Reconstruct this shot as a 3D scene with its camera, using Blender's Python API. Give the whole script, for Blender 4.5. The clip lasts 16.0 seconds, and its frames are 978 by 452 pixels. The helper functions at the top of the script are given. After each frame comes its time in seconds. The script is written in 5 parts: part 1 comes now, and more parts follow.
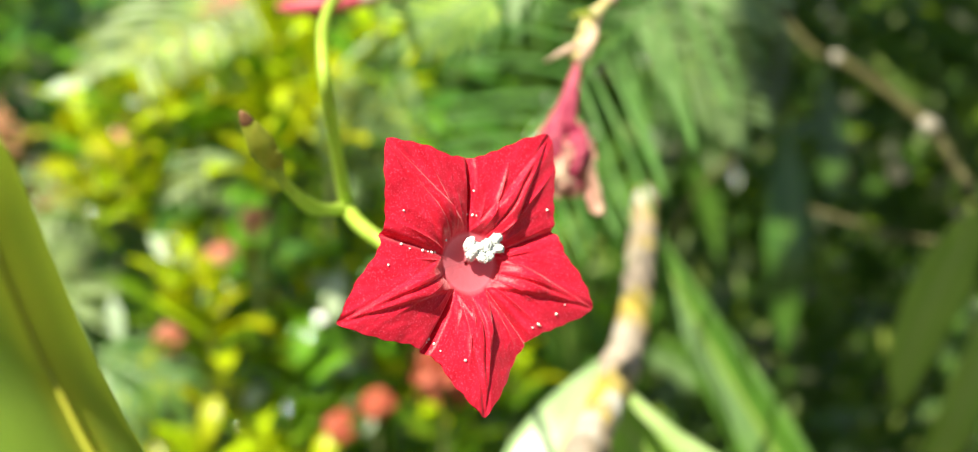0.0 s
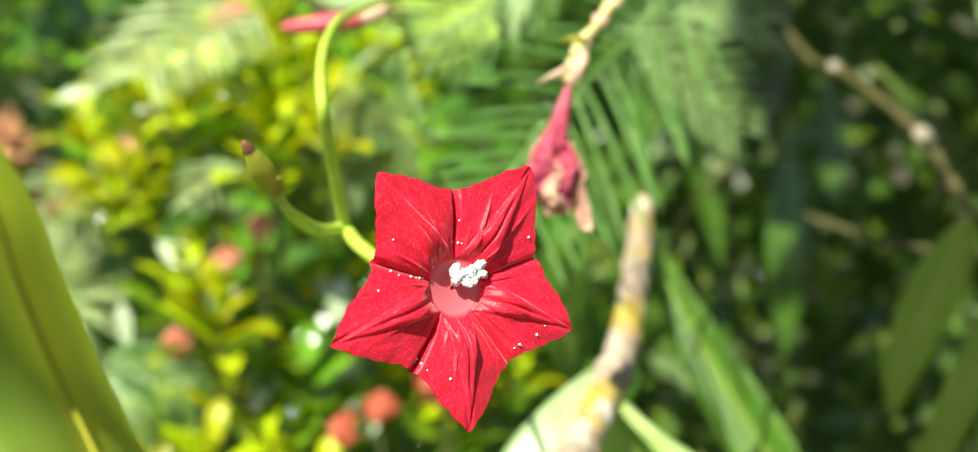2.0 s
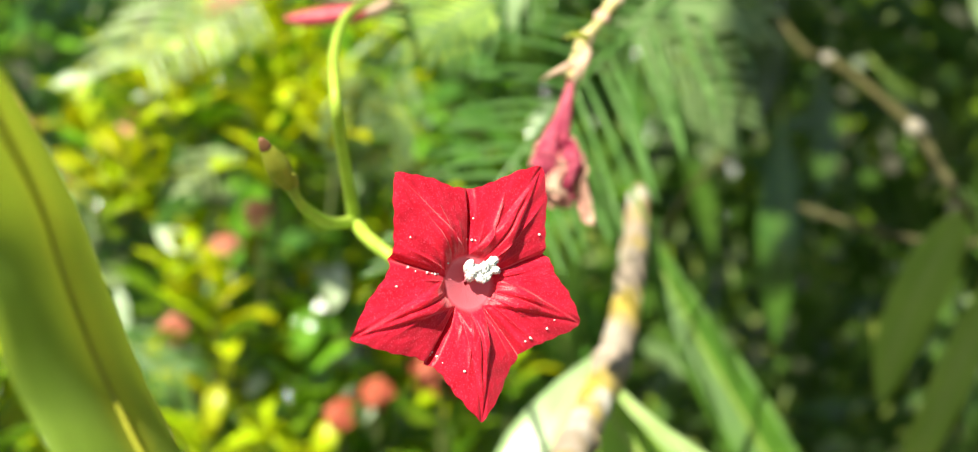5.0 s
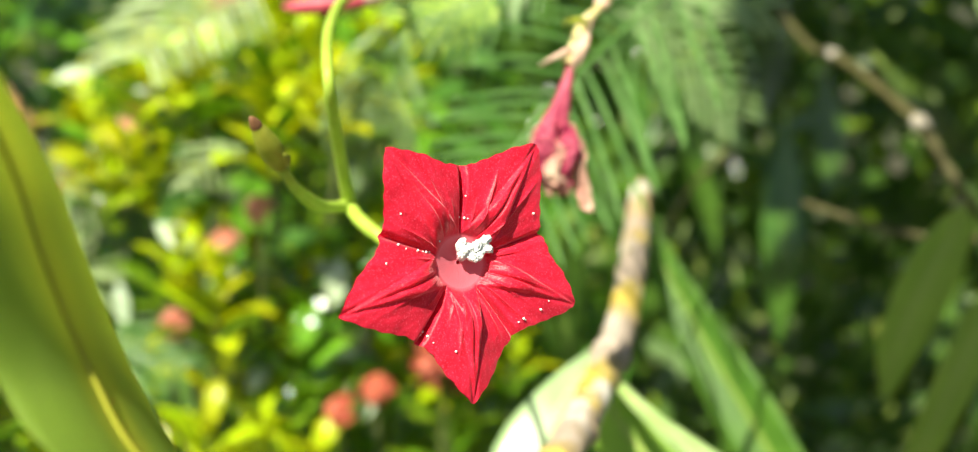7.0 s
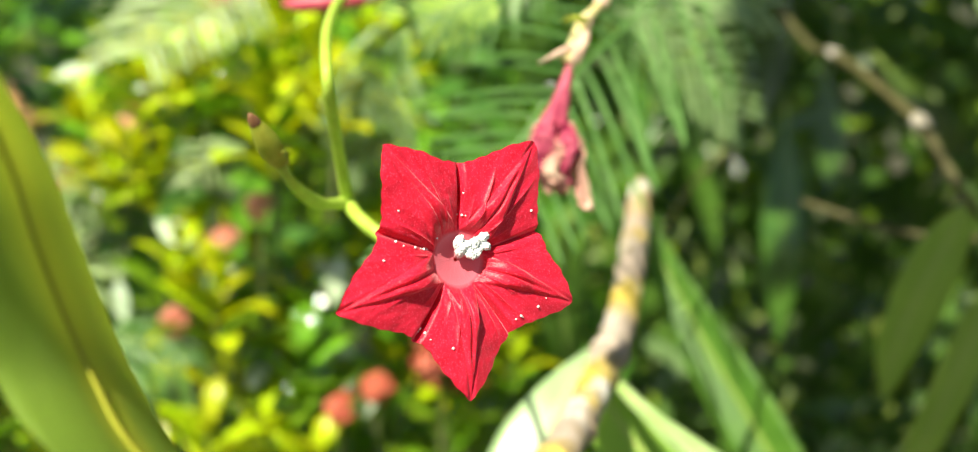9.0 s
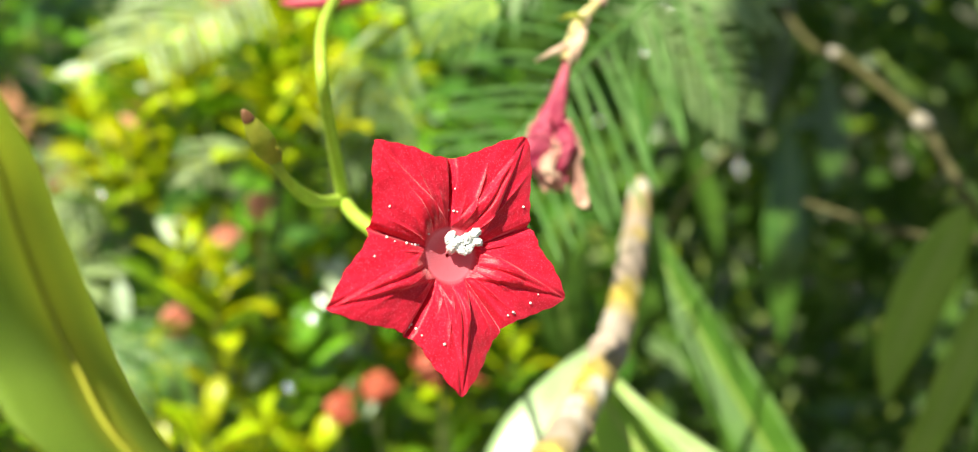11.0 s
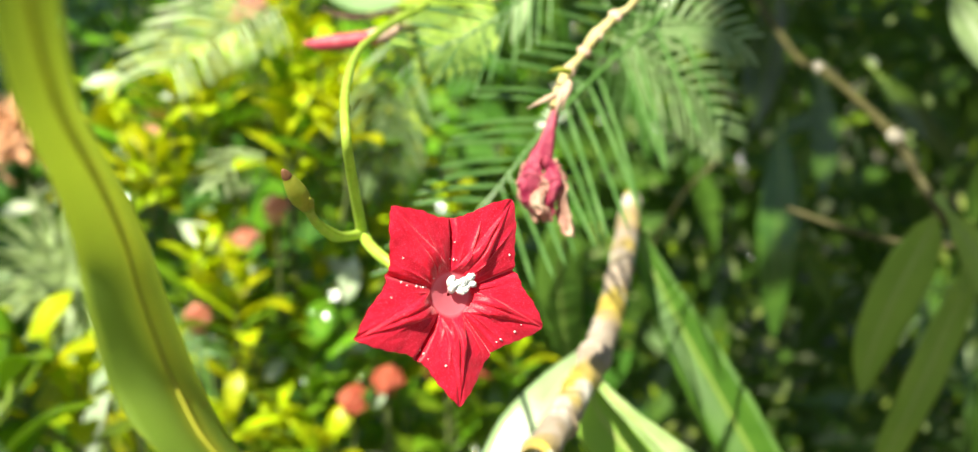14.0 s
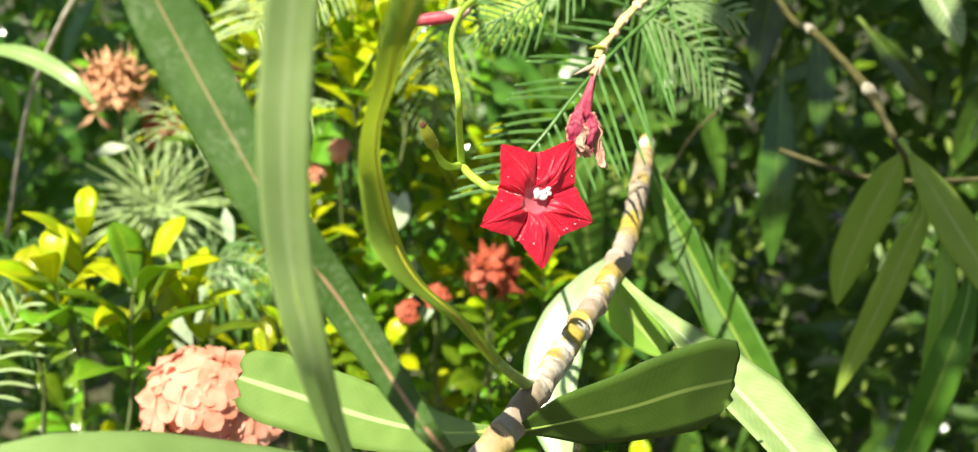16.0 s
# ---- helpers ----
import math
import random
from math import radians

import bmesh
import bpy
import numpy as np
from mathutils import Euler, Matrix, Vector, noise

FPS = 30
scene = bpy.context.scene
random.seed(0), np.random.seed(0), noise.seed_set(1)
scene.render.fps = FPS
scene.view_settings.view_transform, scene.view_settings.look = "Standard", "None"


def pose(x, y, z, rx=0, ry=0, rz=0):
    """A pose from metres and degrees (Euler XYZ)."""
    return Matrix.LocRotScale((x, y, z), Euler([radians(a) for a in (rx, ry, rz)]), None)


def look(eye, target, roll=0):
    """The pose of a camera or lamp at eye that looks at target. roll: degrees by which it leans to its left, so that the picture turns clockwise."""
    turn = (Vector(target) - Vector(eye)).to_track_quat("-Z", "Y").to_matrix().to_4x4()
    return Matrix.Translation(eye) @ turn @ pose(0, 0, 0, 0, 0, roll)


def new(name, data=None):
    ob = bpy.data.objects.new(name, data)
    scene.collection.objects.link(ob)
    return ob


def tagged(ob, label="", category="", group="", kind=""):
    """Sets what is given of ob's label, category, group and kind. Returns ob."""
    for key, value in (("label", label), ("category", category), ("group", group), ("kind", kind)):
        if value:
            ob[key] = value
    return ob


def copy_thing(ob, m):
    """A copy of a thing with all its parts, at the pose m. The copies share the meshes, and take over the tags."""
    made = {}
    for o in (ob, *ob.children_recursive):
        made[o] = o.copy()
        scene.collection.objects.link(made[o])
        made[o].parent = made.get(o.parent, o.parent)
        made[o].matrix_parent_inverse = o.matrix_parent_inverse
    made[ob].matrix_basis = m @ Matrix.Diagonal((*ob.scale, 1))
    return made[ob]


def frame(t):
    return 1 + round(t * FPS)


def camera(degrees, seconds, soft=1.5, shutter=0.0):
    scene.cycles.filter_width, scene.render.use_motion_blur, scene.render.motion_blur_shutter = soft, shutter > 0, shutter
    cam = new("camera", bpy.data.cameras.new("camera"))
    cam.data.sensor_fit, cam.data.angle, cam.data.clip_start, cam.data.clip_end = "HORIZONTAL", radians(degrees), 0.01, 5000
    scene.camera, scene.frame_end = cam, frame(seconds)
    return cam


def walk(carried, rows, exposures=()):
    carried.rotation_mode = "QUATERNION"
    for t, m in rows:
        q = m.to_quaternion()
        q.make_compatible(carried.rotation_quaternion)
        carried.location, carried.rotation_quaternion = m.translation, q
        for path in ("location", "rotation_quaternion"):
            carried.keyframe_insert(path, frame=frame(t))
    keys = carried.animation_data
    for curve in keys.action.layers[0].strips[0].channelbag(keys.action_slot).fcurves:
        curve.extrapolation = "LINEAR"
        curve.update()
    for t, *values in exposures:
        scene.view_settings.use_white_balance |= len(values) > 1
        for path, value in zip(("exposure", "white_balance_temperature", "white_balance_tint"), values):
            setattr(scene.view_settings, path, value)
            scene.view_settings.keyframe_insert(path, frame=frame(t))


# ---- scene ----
cam = camera(50.0, 16.0, 1.1)
PATH = [
    (0, (0.00000, 0.00000, 0.90000), (0.00000, 0.97815, 0.69209), 0.000),
    (0.5, (0.00102, -0.00346, 0.90121), (-0.00380, 0.97483, 0.69405), 0.130),
    (1, (-0.00015, -0.00373, 0.90412), (-0.00103, 0.97341, 0.69152), 0.099),
    (1.5, (0.00465, -0.00300, 0.90230), (-0.00705, 0.97447, 0.69158), 0.241),
    (2, (0.00199, -0.00555, 0.90360), (-0.00486, 0.97261, 0.69586), -0.009),
    (2.5, (0.00205, -0.00706, 0.90593), (-0.00445, 0.97010, 0.69355), 0.103),
    (3, (0.00157, -0.00866, 0.90479), (-0.00448, 0.96805, 0.69032), 0.093),
    (3.5, (-0.00110, -0.00991, 0.90703), (0.00073, 0.96518, 0.68526), 0.315),
    (6, (0.00090, -0.00783, 0.90406), (0.00093, 0.96737, 0.68274), 0.555),
    (6.5, (0.00105, -0.00810, 0.90365), (-0.00040, 0.96699, 0.68186), 0.594),
    (7, (0.00106, -0.00704, 0.90294), (-0.00109, 0.96834, 0.68243), 0.555),
    (7.5, (0.00062, -0.00655, 0.90268), (-0.00079, 0.96855, 0.68091), 0.520),
    (8, (0.00173, -0.00741, 0.90354), (-0.00148, 0.96808, 0.68348), 0.561),
    (8.5, (0.00063, -0.00617, 0.90289), (-0.00045, 0.96903, 0.68159), 0.688),
    (9, (0.00131, -0.00716, 0.90285), (-0.00122, 0.96791, 0.68096), 0.693),
    (11.5, (0.00280, -0.00701, 0.90197), (-0.00428, 0.96822, 0.68090), 0.699),
    (12, (0.00338, -0.00624, 0.90032), (-0.00480, 0.96872, 0.67806), 0.668),
    (12.5, (0.00346, -0.00725, 0.90137), (-0.00413, 0.96711, 0.67649), 0.793),
    (13, (0.00360, -0.01098, 0.90413), (-0.00367, 0.96323, 0.67860), 0.782),
    (13.5, (0.00319, -0.01852, 0.90901), (-0.00826, 0.95438, 0.67808), 0.537),
    (14, (0.00416, -0.02945, 0.91421), (-0.00940, 0.94293, 0.68124), 0.785),
    (14.5, (0.00347, -0.04356, 0.91919), (-0.01758, 0.92698, 0.67918), 0.380),
    (15, (0.00649, -0.05653, 0.92410), (-0.01737, 0.91222, 0.67722), 0.461),
    (15.5, (0.00659, -0.08032, 0.92696), (-0.02141, 0.88493, 0.66714), 0.464),
    (16, (-0.00545, -0.09969, 0.92875), (-0.02948, 0.85829, 0.64292), 0.744),
]
walk(cam, [(t, look(eye, target, roll)) for t, eye, target, roll in PATH], [(0.0, 1.2)])

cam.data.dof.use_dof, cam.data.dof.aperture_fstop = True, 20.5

# ---- light ----
SUN_FROM = Vector((-0.34, -0.60, 0.88)).normalized()
world = bpy.data.worlds.new("sky")
scene.world = world
world.use_nodes = True
wn = world.node_tree.nodes
sky = wn.new("ShaderNodeTexSky")
sky.sky_type, sky.sun_disc = "NISHITA", False
sky.sun_elevation = math.asin(SUN_FROM.z)
sky.sun_rotation = math.atan2(SUN_FROM.x, SUN_FROM.y)
wn["Background"].inputs[1].default_value = 0.055
world.node_tree.links.new(sky.outputs[0], wn["Background"].inputs[0])
sun = new("sun", bpy.data.lights.new("sun", "SUN"))
sun.data.energy, sun.data.angle, sun.data.color = 4.6, radians(0.53), (0.99, 0.96, 0.76)
sun.matrix_world = look(SUN_FROM * 5, (0, 0, 0))


# ---- materials ----
def mat_base(name):
    m = bpy.data.materials.new(name)
    m.use_nodes = True
    nt = m.node_tree
    return m, nt, nt.nodes["Principled BSDF"], nt.nodes["Material Output"]


def node(nt, kind, **values):
    n = nt.nodes.new(kind)
    for k, v in values.items():
        n.inputs[k.replace("_", " ")].default_value = v
    return n


def ramp(nt, fac, stops):
    n = nt.nodes.new("ShaderNodeValToRGB")
    el = n.color_ramp.elements
    while len(el) < len(stops):
        el.new(0.5)
    for e, (p, c) in zip(el, stops):
        e.position, e.color = p, (*c, 1)
    nt.links.new(fac, n.inputs[0])
    return n.outputs[0]


def mix(nt, fac, a, b, mode="MIX"):
    n = nt.nodes.new("ShaderNodeMix")
    n.data_type, n.blend_type = "RGBA", mode
    for sock, v in ((n.inputs[0], fac), (n.inputs[6], a), (n.inputs[7], b)):
        if hasattr(v, "links"):
            nt.links.new(v, sock)
        elif isinstance(v, tuple):
            sock.default_value = (*v, 1)
        else:
            sock.default_value = v
    return n.outputs[2]


def arith(nt, op, a, b=0.0):
    n = nt.nodes.new("ShaderNodeMath")
    n.operation = op
    for sock, v in ((n.inputs[0], a), (n.inputs[1], b)):
        if hasattr(v, "links"):
            nt.links.new(v, sock)
        else:
            sock.default_value = v
    return n.outputs[0]


def noise_tex(nt, scale, detail=3.0, coord="Object"):
    tc = nt.nodes.new("ShaderNodeTexCoord")
    n = node(nt, "ShaderNodeTexNoise", Scale=scale, Detail=detail)
    nt.links.new(tc.outputs[coord], n.inputs[0])
    return n.outputs[0]


def bump(nt, bsdf, height, strength, dist):
    b = node(nt, "ShaderNodeBump", Strength=strength, Distance=dist)
    nt.links.new(height, b.inputs["Height"])
    nt.links.new(b.outputs[0], bsdf.inputs["Normal"])
    return b.outputs[0]


def leaf_mat(name, dark, light, rib, rough=0.38, veins=26.0, trans=0.35, glow=(0.35, 0.55, 0.03), rib_w=0.035, vein_amt=0.25, spread=0.25, spec=0.35, dust=0.0):
    """A leaf: blade colour with mottling, pale midrib, feathered side veins, light that shines through."""
    m, nt, b, out = mat_base(name)
    uv = nt.nodes.new("ShaderNodeUVMap")
    sep = nt.nodes.new("ShaderNodeSeparateXYZ")
    nt.links.new(uv.outputs[0], sep.inputs[0])
    across = arith(nt, "ABSOLUTE", arith(nt, "SUBTRACT", sep.outputs[0], 0.5))
    along = sep.outputs[1]
    mott = noise_tex(nt, 130.0, 4.0)
    col = ramp(nt, mott, [(0.3, dark), (0.72, light)])
    info = nt.nodes.new("ShaderNodeObjectInfo")
    hue = nt.nodes.new("ShaderNodeHueSaturation")
    nt.links.new(arith(nt, "ADD", arith(nt, "MULTIPLY", info.outputs["Random"], 0.05), 0.475), hue.inputs["Hue"])
    nt.links.new(arith(nt, "ADD", arith(nt, "MULTIPLY", info.outputs["Random"], 2 * spread), 1.0 - spread), hue.inputs["Value"])
    nt.links.new(col, hue.inputs["Color"])
    col = hue.outputs[0]
    sway = arith(nt, "MULTIPLY", noise_tex(nt, 55.0, 2.0), 0.10)
    wave = arith(nt, "SINE", arith(nt, "MULTIPLY", arith(nt, "SUBTRACT", arith(nt, "ADD", along, sway), arith(nt, "MULTIPLY", across, 0.22)), veins * 6.283))
    vein = ramp(nt, wave, [(0.86, (0, 0, 0)), (0.99, (1, 1, 1))])
    col = mix(nt, arith(nt, "MULTIPLY", vein, vein_amt), col, rib)
    mid = ramp(nt, across, [(rib_w * 0.5, (1, 1, 1)), (rib_w, (0, 0, 0))])
    col = mix(nt, arith(nt, "MULTIPLY", mid, 0.85), col, rib)
    if dust:
        # pale dried water marks and flecks, thicker in patches
        patch = ramp(nt, noise_tex(nt, 160.0, 3.0), [(0.42, (0.15, 0.15, 0.15)), (0.66, (1, 1, 1))])
        fleck = ramp(nt, noise_tex(nt, 1100.0, 2.0), [(0.42, (0, 0, 0)), (0.70, (1, 1, 1))])
        col = mix(nt, arith(nt, "MULTIPLY", arith(nt, "MULTIPLY", patch, fleck), dust), col, (0.62, 0.68, 0.50))
    nt.links.new(col, b.inputs["Base Color"])
    b.inputs["Roughness"].default_value = rough
    b.inputs["Specular IOR Level"].default_value = spec
    h = arith(nt, "ADD", arith(nt, "MULTIPLY", wave, 0.025), arith(nt, "MULTIPLY", noise_tex(nt, 900.0, 2.0), 0.55))
    nrm = bump(nt, b, h, 0.35, 0.0003)
    tr = node(nt, "ShaderNodeBsdfTranslucent")
    nt.links.new(mix(nt, 0.85, col, glow), tr.inputs["Color"])
    ms = nt.nodes.new("ShaderNodeMixShader")
    ms.inputs[0].default_value = trans
    nt.links.new(b.outputs[0], ms.inputs[1])
    nt.links.new(tr.outputs[0], ms.inputs[2])
    nt.links.new(ms.outputs[0], out.inputs[0])
    return m


def plain_mat(name, c1, c2, scale=300.0, rough=0.5, bump_s=0.3, dist=0.0003, trans=0.0, spec=0.4, detail=4.0):
    m, nt, b, out = mat_base(name)
    n = noise_tex(nt, scale, detail)
    col = ramp(nt, n, [(0.3, c1), (0.7, c2)])
    nt.links.new(col, b.inputs["Base Color"])
    b.inputs["Roughness"].default_value = rough
    b.inputs["Specular IOR Level"].default_value = spec
    bump(nt, b, n, bump_s, dist)
    if trans:
        tr = node(nt, "ShaderNodeBsdfTranslucent")
        nt.links.new(col, tr.inputs["Color"])
        ms = nt.nodes.new("ShaderNodeMixShader")
        ms.inputs[0].default_value = trans
        nt.links.new(b.outputs[0], ms.inputs[1])
        nt.links.new(tr.outputs[0], ms.inputs[2])
        nt.links.new(ms.outputs[0], out.inputs[0])
    return m


def petal_mat():
    m, nt, b, out = mat_base("red_petal")
    uv = nt.nodes.new("ShaderNodeUVMap")
    sep = nt.nodes.new("ShaderNodeSeparateXYZ")
    nt.links.new(uv.outputs[0], sep.inputs[0])
    streak = node(nt, "ShaderNodeTexNoise", Scale=1.0, Detail=3.0)
    mp = nt.nodes.new("ShaderNodeMapping")
    mp.inputs["Scale"].default_value = (90, 4, 1)
    nt.links.new(uv.outputs[0], mp.inputs[0])
    nt.links.new(mp.outputs[0], streak.inputs[0])
    col = ramp(nt, streak.outputs[0], [(0.3, (0.62, 0.006, 0.032)), (0.7, (0.84, 0.020, 0.065))])
    # papillae grain, its pink sparkle highlights painted into the colour
    sparkle = noise_tex(nt, 6500.0, 1.0)
    col = mix(nt, ramp(nt, sparkle, [(0.56, (0, 0, 0)), (0.72, (0.65, 0.65, 0.65))]), col, (0.94, 0.11, 0.20))
    throat = ramp(nt, sep.outputs[1], [(0.285, (1, 1, 1)), (0.33, (0, 0, 0))])
    col = mix(nt, arith(nt, "MULTIPLY", throat, 0.9), col, (0.90, 0.26, 0.34))
    nt.links.new(col, b.inputs["Base Color"])
    b.inputs["Roughness"].default_value = 0.42
    b.inputs["Specular IOR Level"].default_value = 0.4
    b.inputs["Sheen Weight"].default_value = 0.9
    b.inputs["Sheen Roughness"].default_value = 0.35
    b.inputs["Sheen Tint"].default_value = (1.0, 0.55, 0.6, 1)
    grain = noise_tex(nt, 6500.0, 1.0)
    h = arith(nt, "ADD", arith(nt, "MULTIPLY", streak.outputs[0], 1.0), arith(nt, "MULTIPLY", grain, 0.7))
    bump(nt, b, h, 0.42, 0.0001)
    tr = nt.nodes.new("ShaderNodeBsdfTranslucent")
    nt.links.new(mix(nt, throat, (0.92, 0.012, 0.04), (0.9, 0.22, 0.30)), tr.inputs["Color"])
    ms = nt.nodes.new("ShaderNodeMixShader")
    nt.links.new(ramp(nt, sep.outputs[1], [(0.22, (0.5, 0.5, 0.5)), (0.36, (0.34, 0.34, 0.34))]), ms.inputs[0])
    nt.links.new(b.outputs[0], ms.inputs[1])
    nt.links.new(tr.outputs[0], ms.inputs[2])
    nt.links.new(ms.outputs[0], out.inputs[0])
    return m


def bark_mat():
    """Grey-white bark with ochre patches and dark cracks."""
    m, nt, b, out = mat_base("pale_bark")
    n1, n2 = noise_tex(nt, 85.0, 3.0), noise_tex(nt, 420.0, 5.0)
    grey = ramp(nt, n2, [(0.28, (0.30, 0.24, 0.18)), (0.46, (0.54, 0.49, 0.43)), (0.72, (0.80, 0.77, 0.71))])
    ochre = ramp(nt, n2, [(0.3, (0.32, 0.23, 0.05)), (0.7, (0.60, 0.44, 0.07))])
    col = mix(nt, ramp(nt, n1, [(0.48, (0, 0, 0)), (0.55, (1, 1, 1))]), grey, ochre)
    col = mix(nt, ramp(nt, noise_tex(nt, 38.0, 2.0), [(0.42, (0, 0, 0)), (0.54, (0.85, 0.85, 0.85))]), col, (0.34, 0.25, 0.19))
    nt.links.new(col, b.inputs["Base Color"])
    b.inputs["Roughness"].default_value = 0.75
    bump(nt, b, n2, 0.8, 0.0006)
    return m


def soil_mat():
    m, nt, b, out = mat_base("garden_soil")
    n1, n2 = noise_tex(nt, 3.0, 6.0), noise_tex(nt, 60.0, 6.0)
    c = ramp(nt, n2, [(0.3, (0.03, 0.02, 0.012)), (0.7, (0.11, 0.08, 0.05))])
    g = ramp(nt, n2, [(0.3, (0.03, 0.05, 0.012)), (0.7, (0.07, 0.11, 0.03))])
    nt.links.new(mix(nt, ramp(nt, n1, [(0.3, (0, 0, 0)), (0.8, (1, 1, 1))]), c, g), b.inputs["Base Color"])
    b.inputs["Roughness"].default_value = 0.95
    bump(nt, b, n2, 0.8, 0.02)
    return m


PETAL = petal_mat()
TUBE_RED = plain_mat("red_tube", (0.45, 0.01, 0.03), (0.62, 0.03, 0.06), 700, 0.5, trans=0.2)
WHITE = plain_mat("white_pollen", (0.78, 0.78, 0.76), (0.88, 0.88, 0.86), 2500, 0.8, 0.5, 0.0002)
FILAMENT = plain_mat("pink_filament", (0.75, 0.25, 0.32), (0.85, 0.4, 0.45), 900, 0.5)
VINE_DARK = plain_mat("green_brown_shoot", (0.07, 0.10, 0.025), (0.14, 0.16, 0.05), 200, 0.6)
VINE = plain_mat("lime_vine", (0.44, 0.62, 0.07), (0.60, 0.76, 0.12), 500, 0.42, trans=0.35)
CALYX = plain_mat("calyx_green", (0.42, 0.48, 0.05), (0.60, 0.60, 0.09), 500, 0.45, trans=0.4)
BUDTIP = plain_mat("bud_tip", (0.16, 0.07, 0.03), (0.28, 0.14, 0.07), 900, 0.5)
BUDRED = plain_mat("bud_red", (0.55, 0.05, 0.09), (0.72, 0.14, 0.18), 500, 0.45, trans=0.15)
PEDUNCLE = plain_mat("tan_peduncle", (0.46, 0.36, 0.13), (0.66, 0.57, 0.29), 260, 0.55, 0.5, 0.0005)
SEPAL = plain_mat("pink_sepal", (0.52, 0.30, 0.22), (0.72, 0.54, 0.40), 330, 0.55)
WILT = plain_mat("wilted_crimson", (0.33, 0.018, 0.07), (0.57, 0.11, 0.17), 300, 0.6, 0.9, 0.0008, trans=0.2)
WILT_TAN = plain_mat("wilted_tan", (0.48, 0.12, 0.12), (0.74, 0.52, 0.38), 360, 0.65, 0.9, 0.0008, trans=0.2)
FEATHER = plain_mat("feather_green", (0.085, 0.215, 0.035), (0.17, 0.33, 0.085), 200, 0.32, trans=0.25, spec=0.75)
FEATHER_PALE = plain_mat("feather_pale", (0.20, 0.33, 0.11), (0.33, 0.46, 0.20), 200, 0.36, trans=0.2, spec=0.6)
# lightest copy of the feather green, sunlit brightness put in the colour
TUFT = plain_mat("feather_bright", (0.40, 0.55, 0.19), (0.58, 0.69, 0.34), 200, 0.36, trans=0.4, spec=0.5)
RIB = plain_mat("pale_rib", (0.27, 0.40, 0.07), (0.38, 0.50, 0.12), 400, 0.45)
RIB_PINK = plain_mat("pink_rib", (0.36, 0.20, 0.12), (0.48, 0.33, 0.18), 400, 0.45)
RIB_YELLOW = plain_mat("yellow_rib", (0.48, 0.49, 0.04), (0.60, 0.58, 0.06), 400, 0.45, trans=0.3)
DARK_TENDRIL = plain_mat("dark_tendril", (0.05, 0.025, 0.02), (0.16, 0.08, 0.06), 300, 0.7, 0.6, 0.0005)
BARK = bark_mat()
TWIG = plain_mat("twig_brown", (0.050, 0.045, 0.013), (0.105, 0.092, 0.030), 160, 0.7, 0.6, 0.0006)
DEADWOOD = plain_mat("dead_twig", (0.24, 0.21, 0.16), (0.46, 0.41, 0.34), 200, 0.8, 0.6, 0.0005)
OLEANDER = leaf_mat("oleander_leaf", (0.065, 0.135, 0.018), (0.12, 0.21, 0.03), (0.26, 0.32, 0.08), 0.45, 55, 0.36, (0.54, 0.76, 0.12), 0.05, 0.14, spec=0.25)
OLEANDER_LOW = leaf_mat("oleander_underside", (0.26, 0.40, 0.065), (0.36, 0.50, 0.09), (0.52, 0.58, 0.20), 0.42, 55, 0.46, (0.82, 0.98, 0.2), 0.06, 0.05, spread=0.08)
OLEANDER_LIME = leaf_mat("oleander_lime", (0.24, 0.34, 0.055), (0.32, 0.43, 0.08), (0.54, 0.56, 0.06), 0.45, 55, 0.56, (0.82, 0.90, 0.22), 0.15, 0.05, spread=0.03)
OLEANDER_MID = leaf_mat("oleander_mid", (0.058, 0.135, 0.014), (0.105, 0.21, 0.024), (0.28, 0.36, 0.07), 0.45, 40, 0.42, (0.58, 0.84, 0.10), 0.045, 0.18, spread=0.1, spec=0.25)
OLEANDER_SOFT = leaf_mat("oleander_soft", (0.34, 0.48, 0.18), (0.45, 0.58, 0.27), (0.58, 0.66, 0.38), 0.38, 55, 0.55, (0.84, 1.0, 0.52), 0.08, 0.06, spread=0.03, dust=0.4)
VEINED = leaf_mat("veined_pale_leaf", (0.20, 0.29, 0.11), (0.28, 0.37, 0.16), (0.56, 0.62, 0.42), 0.4, 14, 0.3, (0.6, 0.75, 0.3), 0.06, 0.75, spread=0.05)
OLEANDER_DARK = leaf_mat("oleander_dark", (0.046, 0.102, 0.018), (0.078, 0.156, 0.030), (0.30, 0.24, 0.11), 0.42, 40, 0.16, (0.48, 0.62, 0.1), 0.03, 0.06, spec=0.3, dust=0.16)
OLEANDER_GREEN = leaf_mat("oleander_green", (0.044, 0.108, 0.014), (0.066, 0.146, 0.022), (0.26, 0.34, 0.09), 0.36, 40, 0.12, (0.36, 0.62, 0.08), 0.03, 0.10, spread=0.05, spec=0.35)
OLEANDER_PALE = leaf_mat("oleander_pale", (0.23, 0.34, 0.11), (0.32, 0.44, 0.165), (0.48, 0.57, 0.28), 0.33, 40, 0.34, (0.70, 0.90, 0.30), 0.05, 0.08, spread=0.05, spec=0.45)
